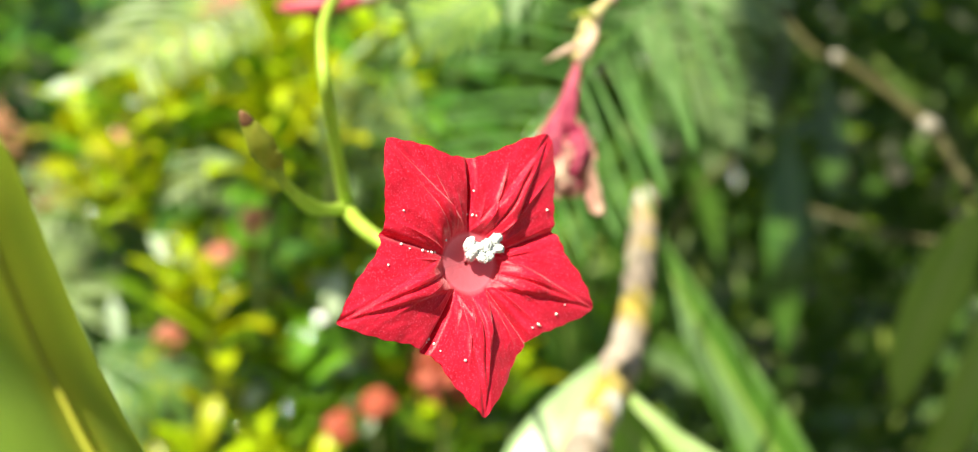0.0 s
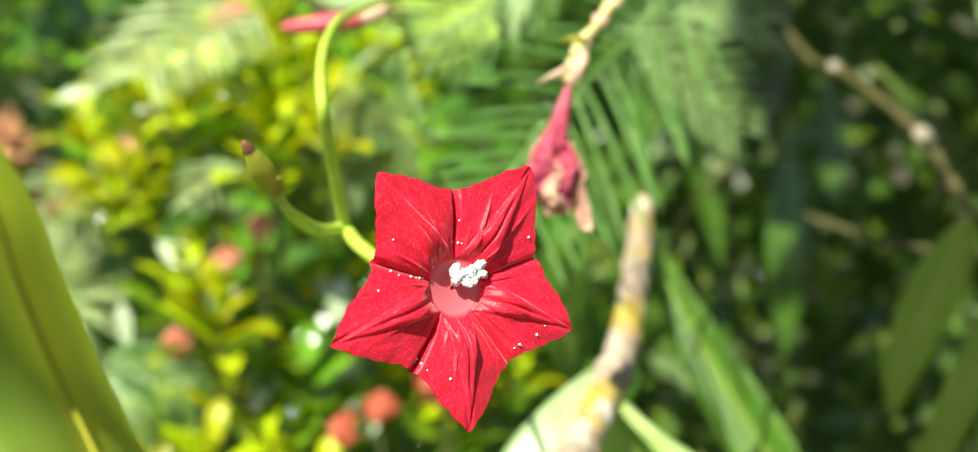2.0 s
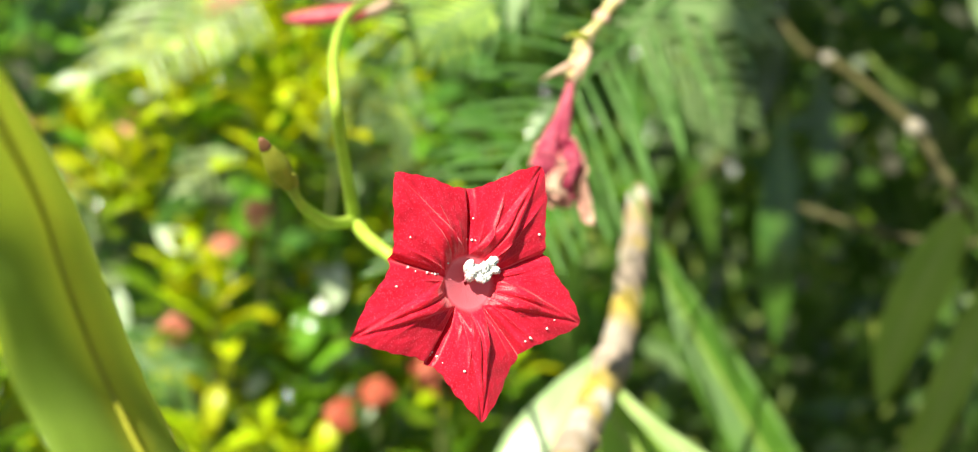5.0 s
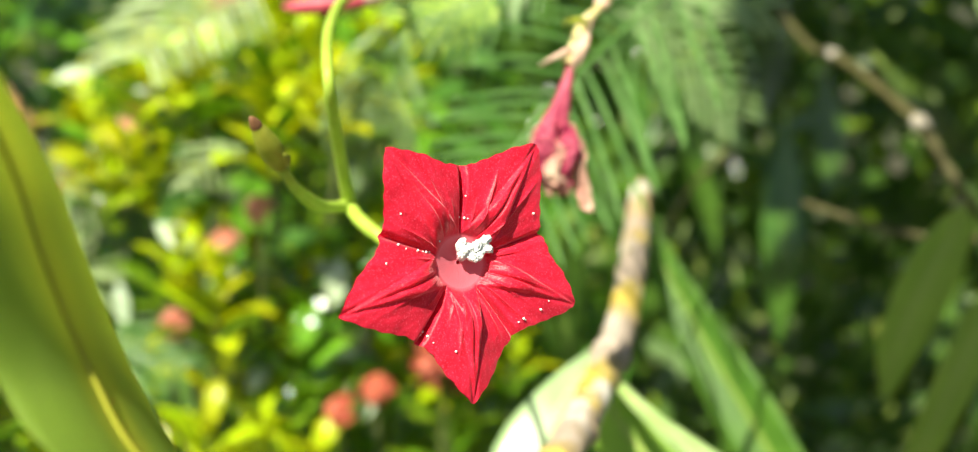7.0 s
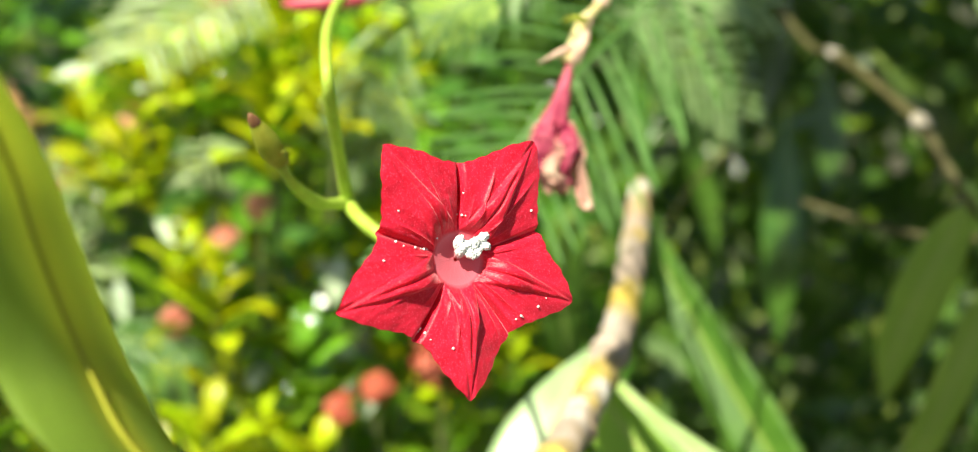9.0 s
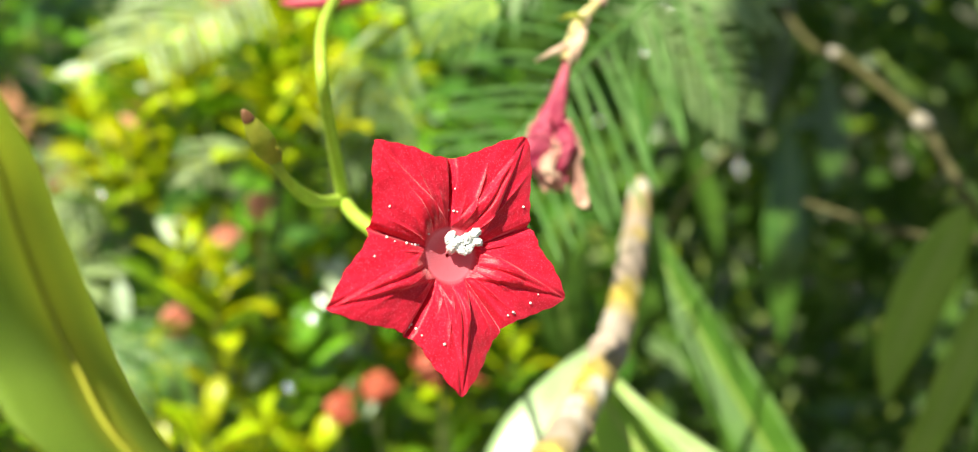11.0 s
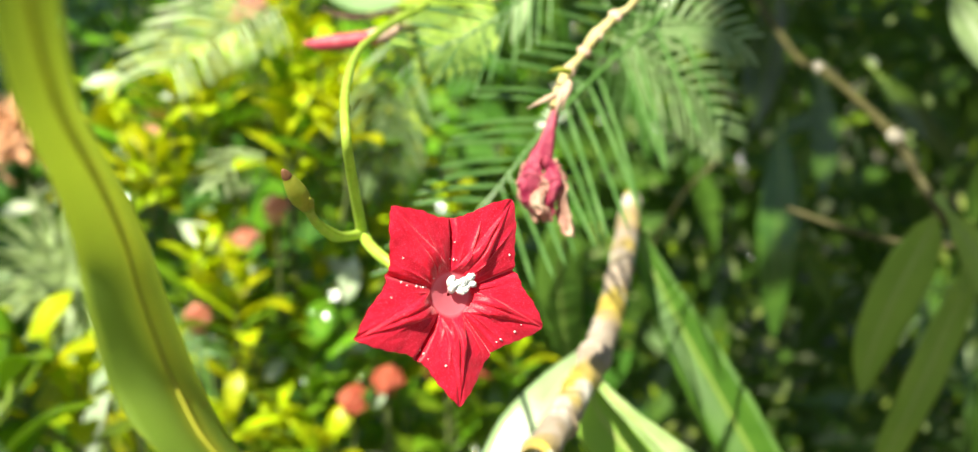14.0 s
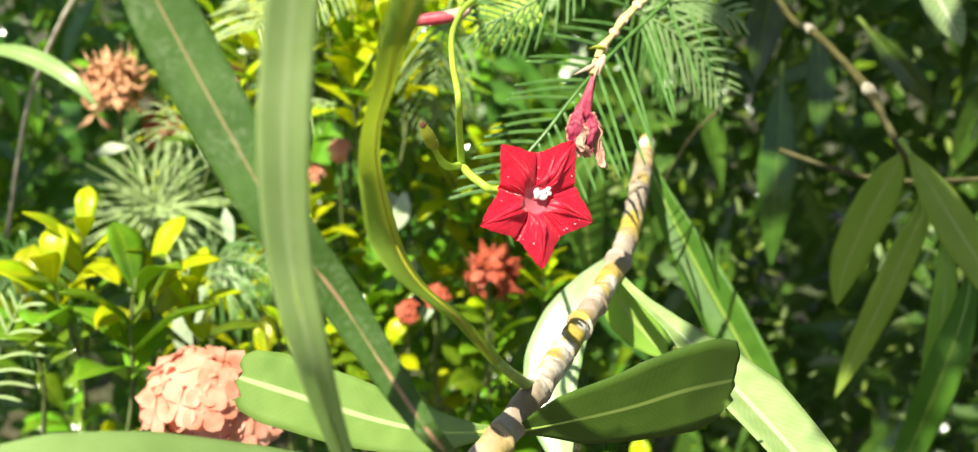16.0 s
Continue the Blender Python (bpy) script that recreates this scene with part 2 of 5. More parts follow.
# lit copy of the leaf green: sun glare is put into the colour
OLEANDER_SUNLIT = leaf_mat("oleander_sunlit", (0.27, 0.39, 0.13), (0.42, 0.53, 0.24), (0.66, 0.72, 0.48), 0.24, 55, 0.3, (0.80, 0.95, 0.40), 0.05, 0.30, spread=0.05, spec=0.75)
OLEANDER_TORN = leaf_mat("oleander_torn", (0.14, 0.24, 0.05), (0.22, 0.33, 0.085), (0.48, 0.56, 0.28), 0.33, 40, 0.34, (0.62, 0.85, 0.22), 0.05, 0.08, spread=0.05, spec=0.45)
# whitest copy of the leaf green, the overexposed look painted in
OLEANDER_WHITE = leaf_mat("oleander_glare", (0.30, 0.44, 0.19), (0.43, 0.56, 0.30), (0.58, 0.66, 0.42), 0.28, 55, 0.3, (0.85, 0.95, 0.45), 0.06, 0.25, spread=0.05, spec=0.55)
# shrub leaf whose pale colour imitates the sun's sheen
PALE_LEAF = leaf_mat("sheen_pale_leaf", (0.46, 0.56, 0.36), (0.62, 0.69, 0.52), (0.5, 0.58, 0.36), 0.22, 9, 0.2, (0.6, 0.8, 0.3), vein_amt=0.15, spread=0.1, spec=0.6)
IXORA = leaf_mat("ixora_leaf", (0.105, 0.225, 0.010), (0.20, 0.34, 0.018), (0.31, 0.43, 0.04), 0.16, 9, 0.33, (0.58, 0.84, 0.05), vein_amt=0.2, spread=0.4, spec=0.7)
IXORA_YOUNG = leaf_mat("ixora_young_leaf", (0.34, 0.50, 0.005), (0.62, 0.63, 0.009), (0.58, 0.58, 0.015), 0.34, 9, 0.42, (0.92, 0.92, 0.03), vein_amt=0.2, spec=0.4)
# shaded copy of the leaf greens: the shade is in its dark colour
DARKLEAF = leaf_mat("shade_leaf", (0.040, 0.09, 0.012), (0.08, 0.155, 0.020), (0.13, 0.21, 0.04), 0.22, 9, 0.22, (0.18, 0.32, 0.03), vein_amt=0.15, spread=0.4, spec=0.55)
CORAL = plain_mat("coral_petal", (0.74, 0.27, 0.17), (0.90, 0.50, 0.37), 160, 0.5, trans=0.3)
CORAL_DEEP = plain_mat("deep_coral_petal", (0.52, 0.13, 0.08), (0.74, 0.31, 0.21), 200, 0.55, trans=0.3)
TAN_ORANGE = plain_mat("tan_orange_petal", (0.52, 0.24, 0.11), (0.74, 0.42, 0.25), 200, 0.6, trans=0.2)
ORANGE = plain_mat("orange_petal", (0.34, 0.055, 0.028), (0.52, 0.12, 0.06), 200, 0.6, trans=0.2)
SOIL = soil_mat()


# ---- builders ----
def link(name, bm, material, parent=None, label="", smooth=True):
    me = bpy.data.meshes.new(name)
    bm.normal_update()
    bm.to_mesh(me)
    bm.free()
    for mm in (material if isinstance(material, (list, tuple)) else [material]):
        me.materials.append(mm)
    if smooth:
        for p in me.polygons:
            p.use_smooth = True
    ob = new(name, me)
    if parent:
        ob.parent = parent
    if label:
        ob["label"] = label
    return ob


def part(name, bm, material, parent, label=""):
    ob = link(name, bm, material, parent, label)
    ob.matrix_parent_inverse = parent.matrix_world.inverted()
    return ob


def thing(name, at, label, category, group="", kind=""):
    ob = new(name)
    ob.empty_display_size = 0.01
    ob.matrix_world = Matrix.Translation(at)
    bpy.context.view_layer.update()
    return tagged(ob, label, category, group, kind)


def spline(pts, n):
    """n + 1 points of a smooth curve through pts (tuples of any length)."""
    p = [np.array(q, float) for q in pts]
    p = [2 * p[0] - p[1], *p, 2 * p[-1] - p[-2]]
    segs = len(p) - 3
    out = []
    for i in range(n + 1):
        s = min(i / n * segs, segs - 1e-6)
        k, f = int(s), s - int(s)
        a, b, c, d = p[k : k + 4]
        out.append(0.5 * (2 * b + (c - a) * f + (2 * a - 5 * b + 4 * c - d) * f * f + (3 * b - a - 3 * c + d) * f**3))
    return out


def tangents(c):
    return [Vector(c[min(i + 1, len(c) - 1)][:3] - c[max(i - 1, 0)][:3]).normalized() for i in range(len(c))]


def tube(pts, n=40, sides=12, lump=0.0, seed=0.0):
    """A round stalk through points (x, y, z, radius)."""
    bm = bmesh.new()
    c = spline(pts, n)
    tg = tangents(c)
    u = tg[0].orthogonal().normalized()
    rings = []
    for q, t in zip(c, tg):
        u = (u - t * u.dot(t)).normalized()
        v = t.cross(u)
        ring = []
        for k in range(sides):
            a = 2 * math.pi * k / sides
            d = u * math.cos(a) + v * math.sin(a)
            r = q[3] * (1 + lump * noise.noise(Vector(q[:3]) * 260 + d * 1.1 + Vector((seed, 0, 0))))
            ring.append(bm.verts.new(Vector(q[:3]) + d * r))
        rings.append(ring)
    for a, b in zip(rings, rings[1:]):
        for k in range(sides):
            bm.faces.new((a[k], a[(k + 1) % sides], b[(k + 1) % sides], b[k]))
    bm.faces.new(rings[0][::-1])
    bm.faces.new(rings[-1])
    return bm


def blade(pts, face, widths, n=36, m=8, fold=0.25, wavy=0.0, thick=0.00035, seed=0.0, cut=0.0):
    """A leaf blade along points (x, y, z); face: the way its upper side looks at base and tip; widths: (place, half width) pairs; fold: how
    deep the halves rise beside the midrib; cut: a ragged, broken-off tip."""
    bm = bmesh.new()
    uvl = bm.loops.layers.uv.new("UVMap")
    c = spline(pts, n)
    tg = tangents(c)
    f0, f1 = Vector(face[0]), Vector(face[-1])
    wp, wv = zip(*widths)
    top, low = [], []
    for i, (q, t) in enumerate(zip(c, tg)):
        s = i / n
        f = f0.lerp(f1, s)
        f = (f - t * f.dot(t)).normalized()
        side = t.cross(f)
        w = float(np.interp(s, wp, wv))
        ra, rb = [], []
        for k in range(m + 1):
            x = 2 * k / m - 1
            lift = fold * w * abs(x) ** 0.8 + wavy * w * math.sin(9 * s + seed + 1.4 * x) * abs(x)
            p = Vector(q[:3]) + side * (x * w) + f * lift
            if cut and s > 0.9:
                p -= t * cut * noise.noise(Vector((x * 2.2, seed, 3))) * (s - 0.9) * 10
            h = thick * (1 - 0.75 * abs(x)) + (thick * 1.6 if k == m // 2 else 0)
            ra.append(bm.verts.new(p + f * h * 0.3))
            rb.append(bm.verts.new(p - f * h))
        top.append(ra)
        low.append(rb)

    def quad(vs, uvs):
        fc = bm.faces.new(vs)
        for lp, uv in zip(fc.loops, uvs):
            lp[uvl].uv = uv

    for i in range(n):
        v0, v1 = i / n, (i + 1) / n
        for k in range(m):
            a, b = k / m, (k + 1) / m
            quad((top[i][k], top[i][k + 1], top[i + 1][k + 1], top[i + 1][k]), ((a, v0), (b, v0), (b, v1), (a, v1)))
            quad((low[i][k], low[i + 1][k], low[i + 1][k + 1], low[i][k + 1]), ((a, v0), (a, v1), (b, v1), (b, v0)))
        quad((top[i][0], top[i + 1][0], low[i + 1][0], low[i][0]), ((0, v0), (0, v1), (0, v1), (0, v0)))
        quad((top[i][m], low[i][m], low[i + 1][m], top[i + 1][m]), ((1, v0), (1, v0), (1, v1), (1, v1)))
    for i in (0, n):
        for k in range(m):
            vs = (top[i][k], low[i][k], low[i][k + 1], top[i][k + 1])
            quad(vs if i == 0 else vs[::-1], ((k / m, i / n),) * 4)
    return bm


def folded_blade(left, mid, right, n=72, m=7, thick=0.0003, swell=0.10):
    """A blade folded along its midrib, between three curves."""
    bm = bmesh.new()
    uvl = bm.loops.layers.uv.new("UVMap")
    top, low = [], []
    for a, c, b in zip(spline(left, n), spline(mid, n), spline(right, n)):
        a, c, b = Vector(a), Vector(c), Vector(b)
        out = (b - a).cross(Vector((0, 0, 1))).normalized()
        out = out if out.y < 0 else -out
        ra, rb = [], []
        for k in range(-m, m + 1):
            f = abs(k) / m
            p = c.lerp(a if k < 0 else b, f) + out * ((a if k < 0 else b) - c).length * swell * math.sin(math.pi * f)
            h = thick * (1 - 0.7 * f)
            ra.append(bm.verts.new(p + out * h * 0.4))
            rb.append(bm.verts.new(p - out * h))
        top.append(ra)
        low.append(rb)
    w = 2 * m

    def quad(vs, uvs):
        for lp, uv in zip(bm.faces.new(vs).loops, uvs):
            lp[uvl].uv = uv

    for i in range(n):
        v0, v1 = i / n, (i + 1) / n
        for k in range(w):
            a, b = k / w, (k + 1) / w
            quad((top[i][k], top[i][k + 1], top[i + 1][k + 1], top[i + 1][k]), ((a, v0), (b, v0), (b, v1), (a, v1)))
            quad((low[i][k], low[i + 1][k], low[i + 1][k + 1], low[i][k + 1]), ((a, v0), (a, v1), (b, v1), (b, v0)))
        quad((top[i][0], top[i + 1][0], low[i + 1][0], low[i][0]), ((0, v0), (0, v1), (0, v1), (0, v0)))
        quad((top[i][w], low[i][w], low[i + 1][w], top[i + 1][w]), ((1, v0), (1, v0), (1, v1), (1, v1)))
    return bm


LANCE = [(0, 0.12), (0.06, 0.16), (0.2, 0.55), (0.38, 0.9), (0.55, 1.0), (0.75, 0.82), (0.9, 0.42), (0.97, 0.16), (1, 0.02)]
OVAL = [(0, 0.1), (0.05, 0.12), (0.18, 0.6), (0.35, 0.95), (0.5, 1.0), (0.7, 0.86), (0.87, 0.5), (0.96, 0.2), (1, 0.02)]
BROKEN = [(0, 0.14), (0.08, 0.2), (0.3, 0.62), (0.6, 0.92), (0.85, 1.0), (0.96, 0.86), (1, 0.62)]


def wide(profile, half):
    return [(p, w * half) for p, w in profile]


def oleander_leaf(pts, face, half, material, label, profile=LANCE, fold=0.25, wavy=0.05, seed=0.0, cut=0.0, rib=RIB):
    """A long leathery leaf: blade, raised midrib and short stalk."""
    root = thing("oleander_leaf", pts[0], label, "leaf", "oleander leaves")
    bm = blade(pts, face, wide(profile, half), 56, 8, fold, wavy, 0.0004, seed, cut)
    part("blade", bm, material, root)
    c = spline(pts, 56)
    part("midrib", tube([(*c[k][:3], 0.00048 * (1 - 0.8 * k / 56)) for k in range(0, 57, 4)], 56, 6), rib, root, "pale midrib")
    d = Vector(c[0][:3] - c[2][:3]).normalized()
    part("petiole", tube([(*(Vector(c[0][:3]) + d * 0.004), 0.0014), (*c[0][:3], 0.0012), (*c[3][:3], 0.0009)], 8, 8), RIB, root, "short pale leaf stalk")
    return root


def feather_leaf(pts, normal, count, length, half, spread, material, label, droop=0.15, rach=0.0005, seed=1, taper=(0.75, 1.0, 0.45), base=0.08, left=1.0, closing=0.35, arch=0.03):
    """A feathery leaf: a thin midrib with thread-like leaflets in two rows. spread: degrees from the midrib, for each row."""
    rnd = random.Random(seed)
    root = thing("vine_leaf", pts[0], label, "leaf", "feathery vine leaves")
    part("rachis", tube([(*p, rach * (1 - 0.5 * i / len(pts))) for i, p in enumerate(pts)], 24, 6), material, root)
    c = spline(pts, 60)
    tg = tangents(c)
    nrm = Vector(normal).normalized()
    for i in range(count):
        s = base + (1 - base) * i / (count - 1) * 0.97
        for sgn, deg in ((1, spread[0]), (-1, spread[1])):
            k = min(60, max(0, round((s + rnd.uniform(-0.012, 0.012)) * 60)))
            t, o = tg[k], Vector(c[k][:3])
            side = nrm.cross(t).normalized() * sgn
            a = radians(deg * (1 - closing * s) + rnd.uniform(-4, 4))
            d = t * math.cos(a) + side * math.sin(a)
            ln = (length if sgn > 0 else length * left) * float(np.interp(s, (0, 0.4, 1), taper)) * rnd.uniform(0.94, 1.06)
            bend = nrm * rnd.uniform(-0.1, 0.1) * ln + Vector((0, 0, -droop * ln))
            q = [o, o + d * ln * 0.5 + bend * 0.25 + Vector((0, 0, arch * ln)), o + d * ln + bend]
            bm = blade([tuple(v) for v in q], [nrm, nrm], [(0, half * 0.5), (0.15, half), (0.85, half * 0.9), (0.96, half * 0.6), (1, half * 0.15)], 12, 4, 0.35, 0.05, 0.00015, i)
            part("leaflet", bm, material, root)
    return root


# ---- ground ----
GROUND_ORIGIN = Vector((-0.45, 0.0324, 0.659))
bm = bmesh.new()
bmesh.ops.create_grid(bm, x_segments=60, y_segments=60, size=150)
for v in bm.verts:
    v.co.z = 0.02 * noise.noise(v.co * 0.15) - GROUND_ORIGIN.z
ground = tagged(link("ground", bm, SOIL), "bare dark garden soil under the shrubs", "ground", kind="structure")
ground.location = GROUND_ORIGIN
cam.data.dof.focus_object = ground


# ---- the red star flower ----
FLOWER_AT = Vector((-0.0013, 0.0830, 0.8793))
FLOWER_FACE = Vector((0.5234, -0.8126, 0.2562)).normalized()
f_up = (Vector((0, 0, 1)) - FLOWER_FACE * FLOWER_FACE.z).normalized()
f_right = f_up.cross(FLOWER_FACE)
FLOWER_M = Matrix((f_right, f_up, FLOWER_FACE)).transposed().to_4x4()
FLOWER_M.translation = FLOWER_AT
THROAT = 0.0024
TIPS = [(121.6, 0.0125), (47.7, 0.01345), (-26.5, 0.0123), (-96.0, 0.0125), (-167.1, 0.0131)]
flower = thing("flower", FLOWER_AT - FLOWER_FACE * 0.004, "open red five-pointed star flower with white stamens on the vine", "flower")


def outline(ang):
    """Radius of the star and nearness to a notch (0 tip, 1 notch) at an angle in degrees."""
    best = None
    for k in range(5):
        a0, r0 = TIPS[k]
        a1, r1 = TIPS[(k + 1) % 5]
        gap = (a0 - a1) % 360
        f = ((a0 - ang) % 360) / gap
        if f < 1:
            best = (r0, r1, gap, f)
    r0, r1, gap, f = best
    near = min(f, 1 - f) * 2
    rt = r0 if f < 0.5 else r1
    h = radians(gap) / 2
    notch = 0.662 * 0.5 * (r0 + r1)
    w = near * h
    x1, y1 = notch * math.cos(h), notch * math.sin(h)
    rad = -rt * y1 / (math.sin(w) * (x1 - rt) - math.cos(w) * y1)
    # rounded tips, full shoulders, edges drawn in towards the notches
    rad *= 1 + 0.020 * math.sin(2 * math.pi * min(1.0, near * 1.02)) - 0.008 * math.exp(-((near / 0.03) ** 2))
    return rad * (1 + 0.006 * math.sin(ang * 0.9) + 0.004 * math.sin(ang * 0.37)), near


def face_z(ang, r, rad, e):
    """Height of the face: plaits along the lobes, valleys to the notches, fine crumple."""
    q = (r - THROAT) / (rad - THROAT)
    rise = min(1.0, max(0.0, (q - 0.02) / 0.48))
    rise *= rise * (3 - 2 * rise) / max(rise, 0.001)
    z = -0.0007 + 0.0011 * math.sin(q * math.pi * 0.55)
    # narrow valley at each notch
    z -= 0.0011 * math.exp(-(((1 - e) / 0.06) ** 2)) * min(1, q * 1.6) * (1 - 0.35 * q)
    # each lobe is a low roof with a flatter panel on top and a fine crease down the middle
    z += 0.0025 * (math.hypot(0.12, 1) - math.hypot(0.12, e)) * rise * (0.62 - 0.45 * q)
    # a raised wedge from the throat that narrows to the tip, bounded by two creases
    wide_e = max(r, 0.0005) * 0.63
    edge, soft = 0.0017 * (1 - q) / wide_e, 0.00013 / wide_e
    panel = 1 / (1 + math.exp(max(-30.0, min(30.0, (e - edge) / soft))))
    z += 0.00048 * panel * rise * (1.1 - 0.5 * q)
    z -= 0.00020 * math.exp(-(((e - edge) / (1.6 * soft)) ** 2)) * rise
    z -= 0.00034 * math.exp(-((e / 0.04) ** 2)) * rise * (1 - 0.5 * q)
    # sharp little folds that run out from the throat and die away
    half = int((math.degrees(ang) - TIPS[0][0]) % 360 // 36)
    for n in range(2):
        h = math.sin((half * 2 + n) * 12.9898) * 43758.5453
        h -= math.floor(h)
        at, end = 0.26 + 0.40 * n + 0.22 * (h - 0.5), 0.45 + 0.5 * ((h * 7.3) % 1)
        lean = 0.10 * ((h * 3.7) % 1 - 0.5)
        d = e - at - lean * q
        fade = max(0.0, min(1.0, (q - 0.06) / 0.14)) * max(0.0, min(1.0, (end - q) / 0.25))
        z += (0.00010 + 0.00020 * h) * math.exp(-abs(d) / (0.035 if h > 0.5 else 0.10)) * math.exp(-max(0, d) / 0.10) * fade
    p = Vector((r * math.cos(ang), r * math.sin(ang), 0))
    return z + 0.00034 * q * noise.noise(p * 230) + 0.00011 * q * noise.noise(p * 620) + 0.00003 * noise.noise(p * 2300)


def limb():
    """The star-shaped face, running back into the tube."""
    bm = bmesh.new()
    uvl = bm.loops.layers.uv.new("UVMap")
    total, rows = 720, 90
    cols = []
    for k in range(total):
        deg = TIPS[0][0] - 360 * k / total
        ang = radians(deg)
        rad, near = outline(deg)
        col = []
        for j in range(rows):
            s = j / (rows - 1)
            if s < 0.3:
                q = s / 0.3
                r, z = 0.0002 + (THROAT - 0.0002) * q, -0.0011 + 0.0004 * q**1.6
            else:
                r = THROAT + (rad - THROAT) * (s - 0.3) / 0.7
                z = face_z(ang, r, rad, near)
            col.append((Vector((r * math.cos(ang), r * math.sin(ang), z)), s))
        cols.append(col)
    for off, flip in ((0.0, False), (-0.00022, True)):
        vs = [[bm.verts.new(FLOWER_M @ (p + Vector((0, 0, off)))) for p, s in c] for c in cols]
        for k in range(total):
            for j in range(rows - 1):
                quad = [(k, j), (k, j + 1), ((k + 1) % total, j + 1), ((k + 1) % total, j)]
                if not flip:
                    quad = quad[::-1]
                f = bm.faces.new([vs[a][b] for a, b in quad])
                for lp, (a, b) in zip(f.loops, quad):
                    kk = a + total if a == 0 and k == total - 1 else a
                    lp[uvl].uv = (kk / total, cols[a][b][1])
    return bm


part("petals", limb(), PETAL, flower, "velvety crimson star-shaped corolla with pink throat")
CALYX_AT = Vector((-0.0072, 0.1070, 0.8752))
back = [FLOWER_M @ Vector(p) for p in ((0, 0, -0.0020), (0.0005, 0, -0.010), (0.0025, 0.0002, -0.017))]
part("tube", tube([(*back[0], 0.0016), (*back[1], 0.0014), (*back[2], 0.0010), (*CALYX_AT, 0.0009)], 20, 12), TUBE_RED, flower, "slender red flower tube")
for k in range(5):
    a = 2 * math.pi * k / 5
    d = f_right * math.cos(a) + f_up * math.sin(a)
    q = [CALYX_AT + d * 0.0004, CALYX_AT + FLOWER_FACE * 0.002 + d * 0.0016, CALYX_AT + FLOWER_FACE * 0.0052 + d * 0.0017]
    part("sepal", blade([tuple(v) for v in q], [d, d], [(0, 0.0005), (0.4, 0.0012), (0.8, 0.0007), (1, 0.0001)], 8, 4, -0.3, 0, 0.0002), CALYX, flower, "small lime sepal")
rnd = random.Random(4)
for k, (x, y, z) in enumerate(((-0.0001, 0.0015, 0.0), (0.0, 0.0008, 0.0), (0.0008, 0.0004, 0.0001), (0.0016, 0.0005, 0.0001), (0.0022, 0.0016, 0.0003), (0.0023, 0.0010, 0.0002), (0.0013, 0.0012, 0.0002), (0.0005, 0.0012, 0.0001))):
    bm = bmesh.new()
    bmesh.ops.create_icosphere(bm, subdivisions=4, radius=1)
    turn = Euler((rnd.uniform(-0.6, 0.6), rnd.uniform(-0.6, 0.6), rnd.uniform(0, 3))).to_matrix()
    for v in bm.verts:
        lump = 1 + 0.30 * noise.noise(v.co * 2.6 + Vector((k, 0, 0))) + 0.16 * noise.noise(v.co * 7 + Vector((0, k, 0))) + 0.16 * noise.noise(v.co * 15)
        p = turn @ Vector((v.co.x * 0.00066, v.co.y * 0.00044, v.co.z * 0.00042)) * lump
        v.co = FLOWER_M @ (p + Vector((x, y, z)))
    part("anther", bm, WHITE, flower, "white pollen-covered anther")
    q = [FLOWER_M @ Vector(p) for p in ((x * 0.3, y * 0.3, -0.0012), (x * 0.6, y * 0.6, -0.0007), (x, y, z))]
    part("filament", tube([(*v, 0.00016) for v in q], 10, 6), FILAMENT, flower)
for x, y, size in ((-0.00599, 0.00487, 0.00014), (-0.00648, 0.00230, 0.00018), (-0.00580, 0.00187, 0.00011), (-0.00457, 0.00158, 0.00018), (-0.00356, 0.00132, 0.00018), (-0.00801, 0.00085, 0.00014), (0.00038, 0.00400, 0.00014), (0.00061, 0.00386, 0.00018), (0.00090, 0.00377, 0.00011), (0.00083, 0.00580, 0.00014), (-0.00497, -0.00543, 0.00018), (-0.00534, -0.00563, 0.00011), (-0.00601, -0.00584, 0.00014), (-0.00476, -0.00584, 0.00018), (-0.00443, -0.00646, 0.00011), (-0.00259, -0.00753, 0.00018), (0.00691, -0.00532, 0.00018), (0.00781, -0.00467, 0.00011), (0.00436, -0.00608, 0.00014), (0.00489, -0.00585, 0.00018), (0.00511, -0.00600, 0.00011), (0.00524, -0.00666, 0.00014), (0.00508, -0.00695, 0.00018), (0.00412, -0.00750, 0.00011), (-0.00224, 0.00211, 0.00014), (0.00758, 0.00349, 0.00018), (-0.00394, 0.00142, 0.00011), (-0.00306, 0.00128, 0.00014)):
    ang = math.atan2(y, x)
    rad, near = outline(math.degrees(ang))
    if math.hypot(x, y) > 0.93 * rad:
        continue
    size *= 0.75
    bm = bmesh.new()
    bmesh.ops.create_icosphere(bm, subdivisions=1, radius=size, matrix=FLOWER_M @ Matrix.Translation((x, y, face_z(ang, math.hypot(x, y), rad, near) + size * 0.6)))
    part("pollen_grain", bm, WHITE, flower, "white pollen grain")

# ---- vine with bud ----
vine = thing("vine", (-0.02209, 0.20102, 0.90237), "smooth lime-green twining vine stalk carrying flower and bud", "vine")
NODE_AT = (-0.01729, 0.12553, 0.87560)
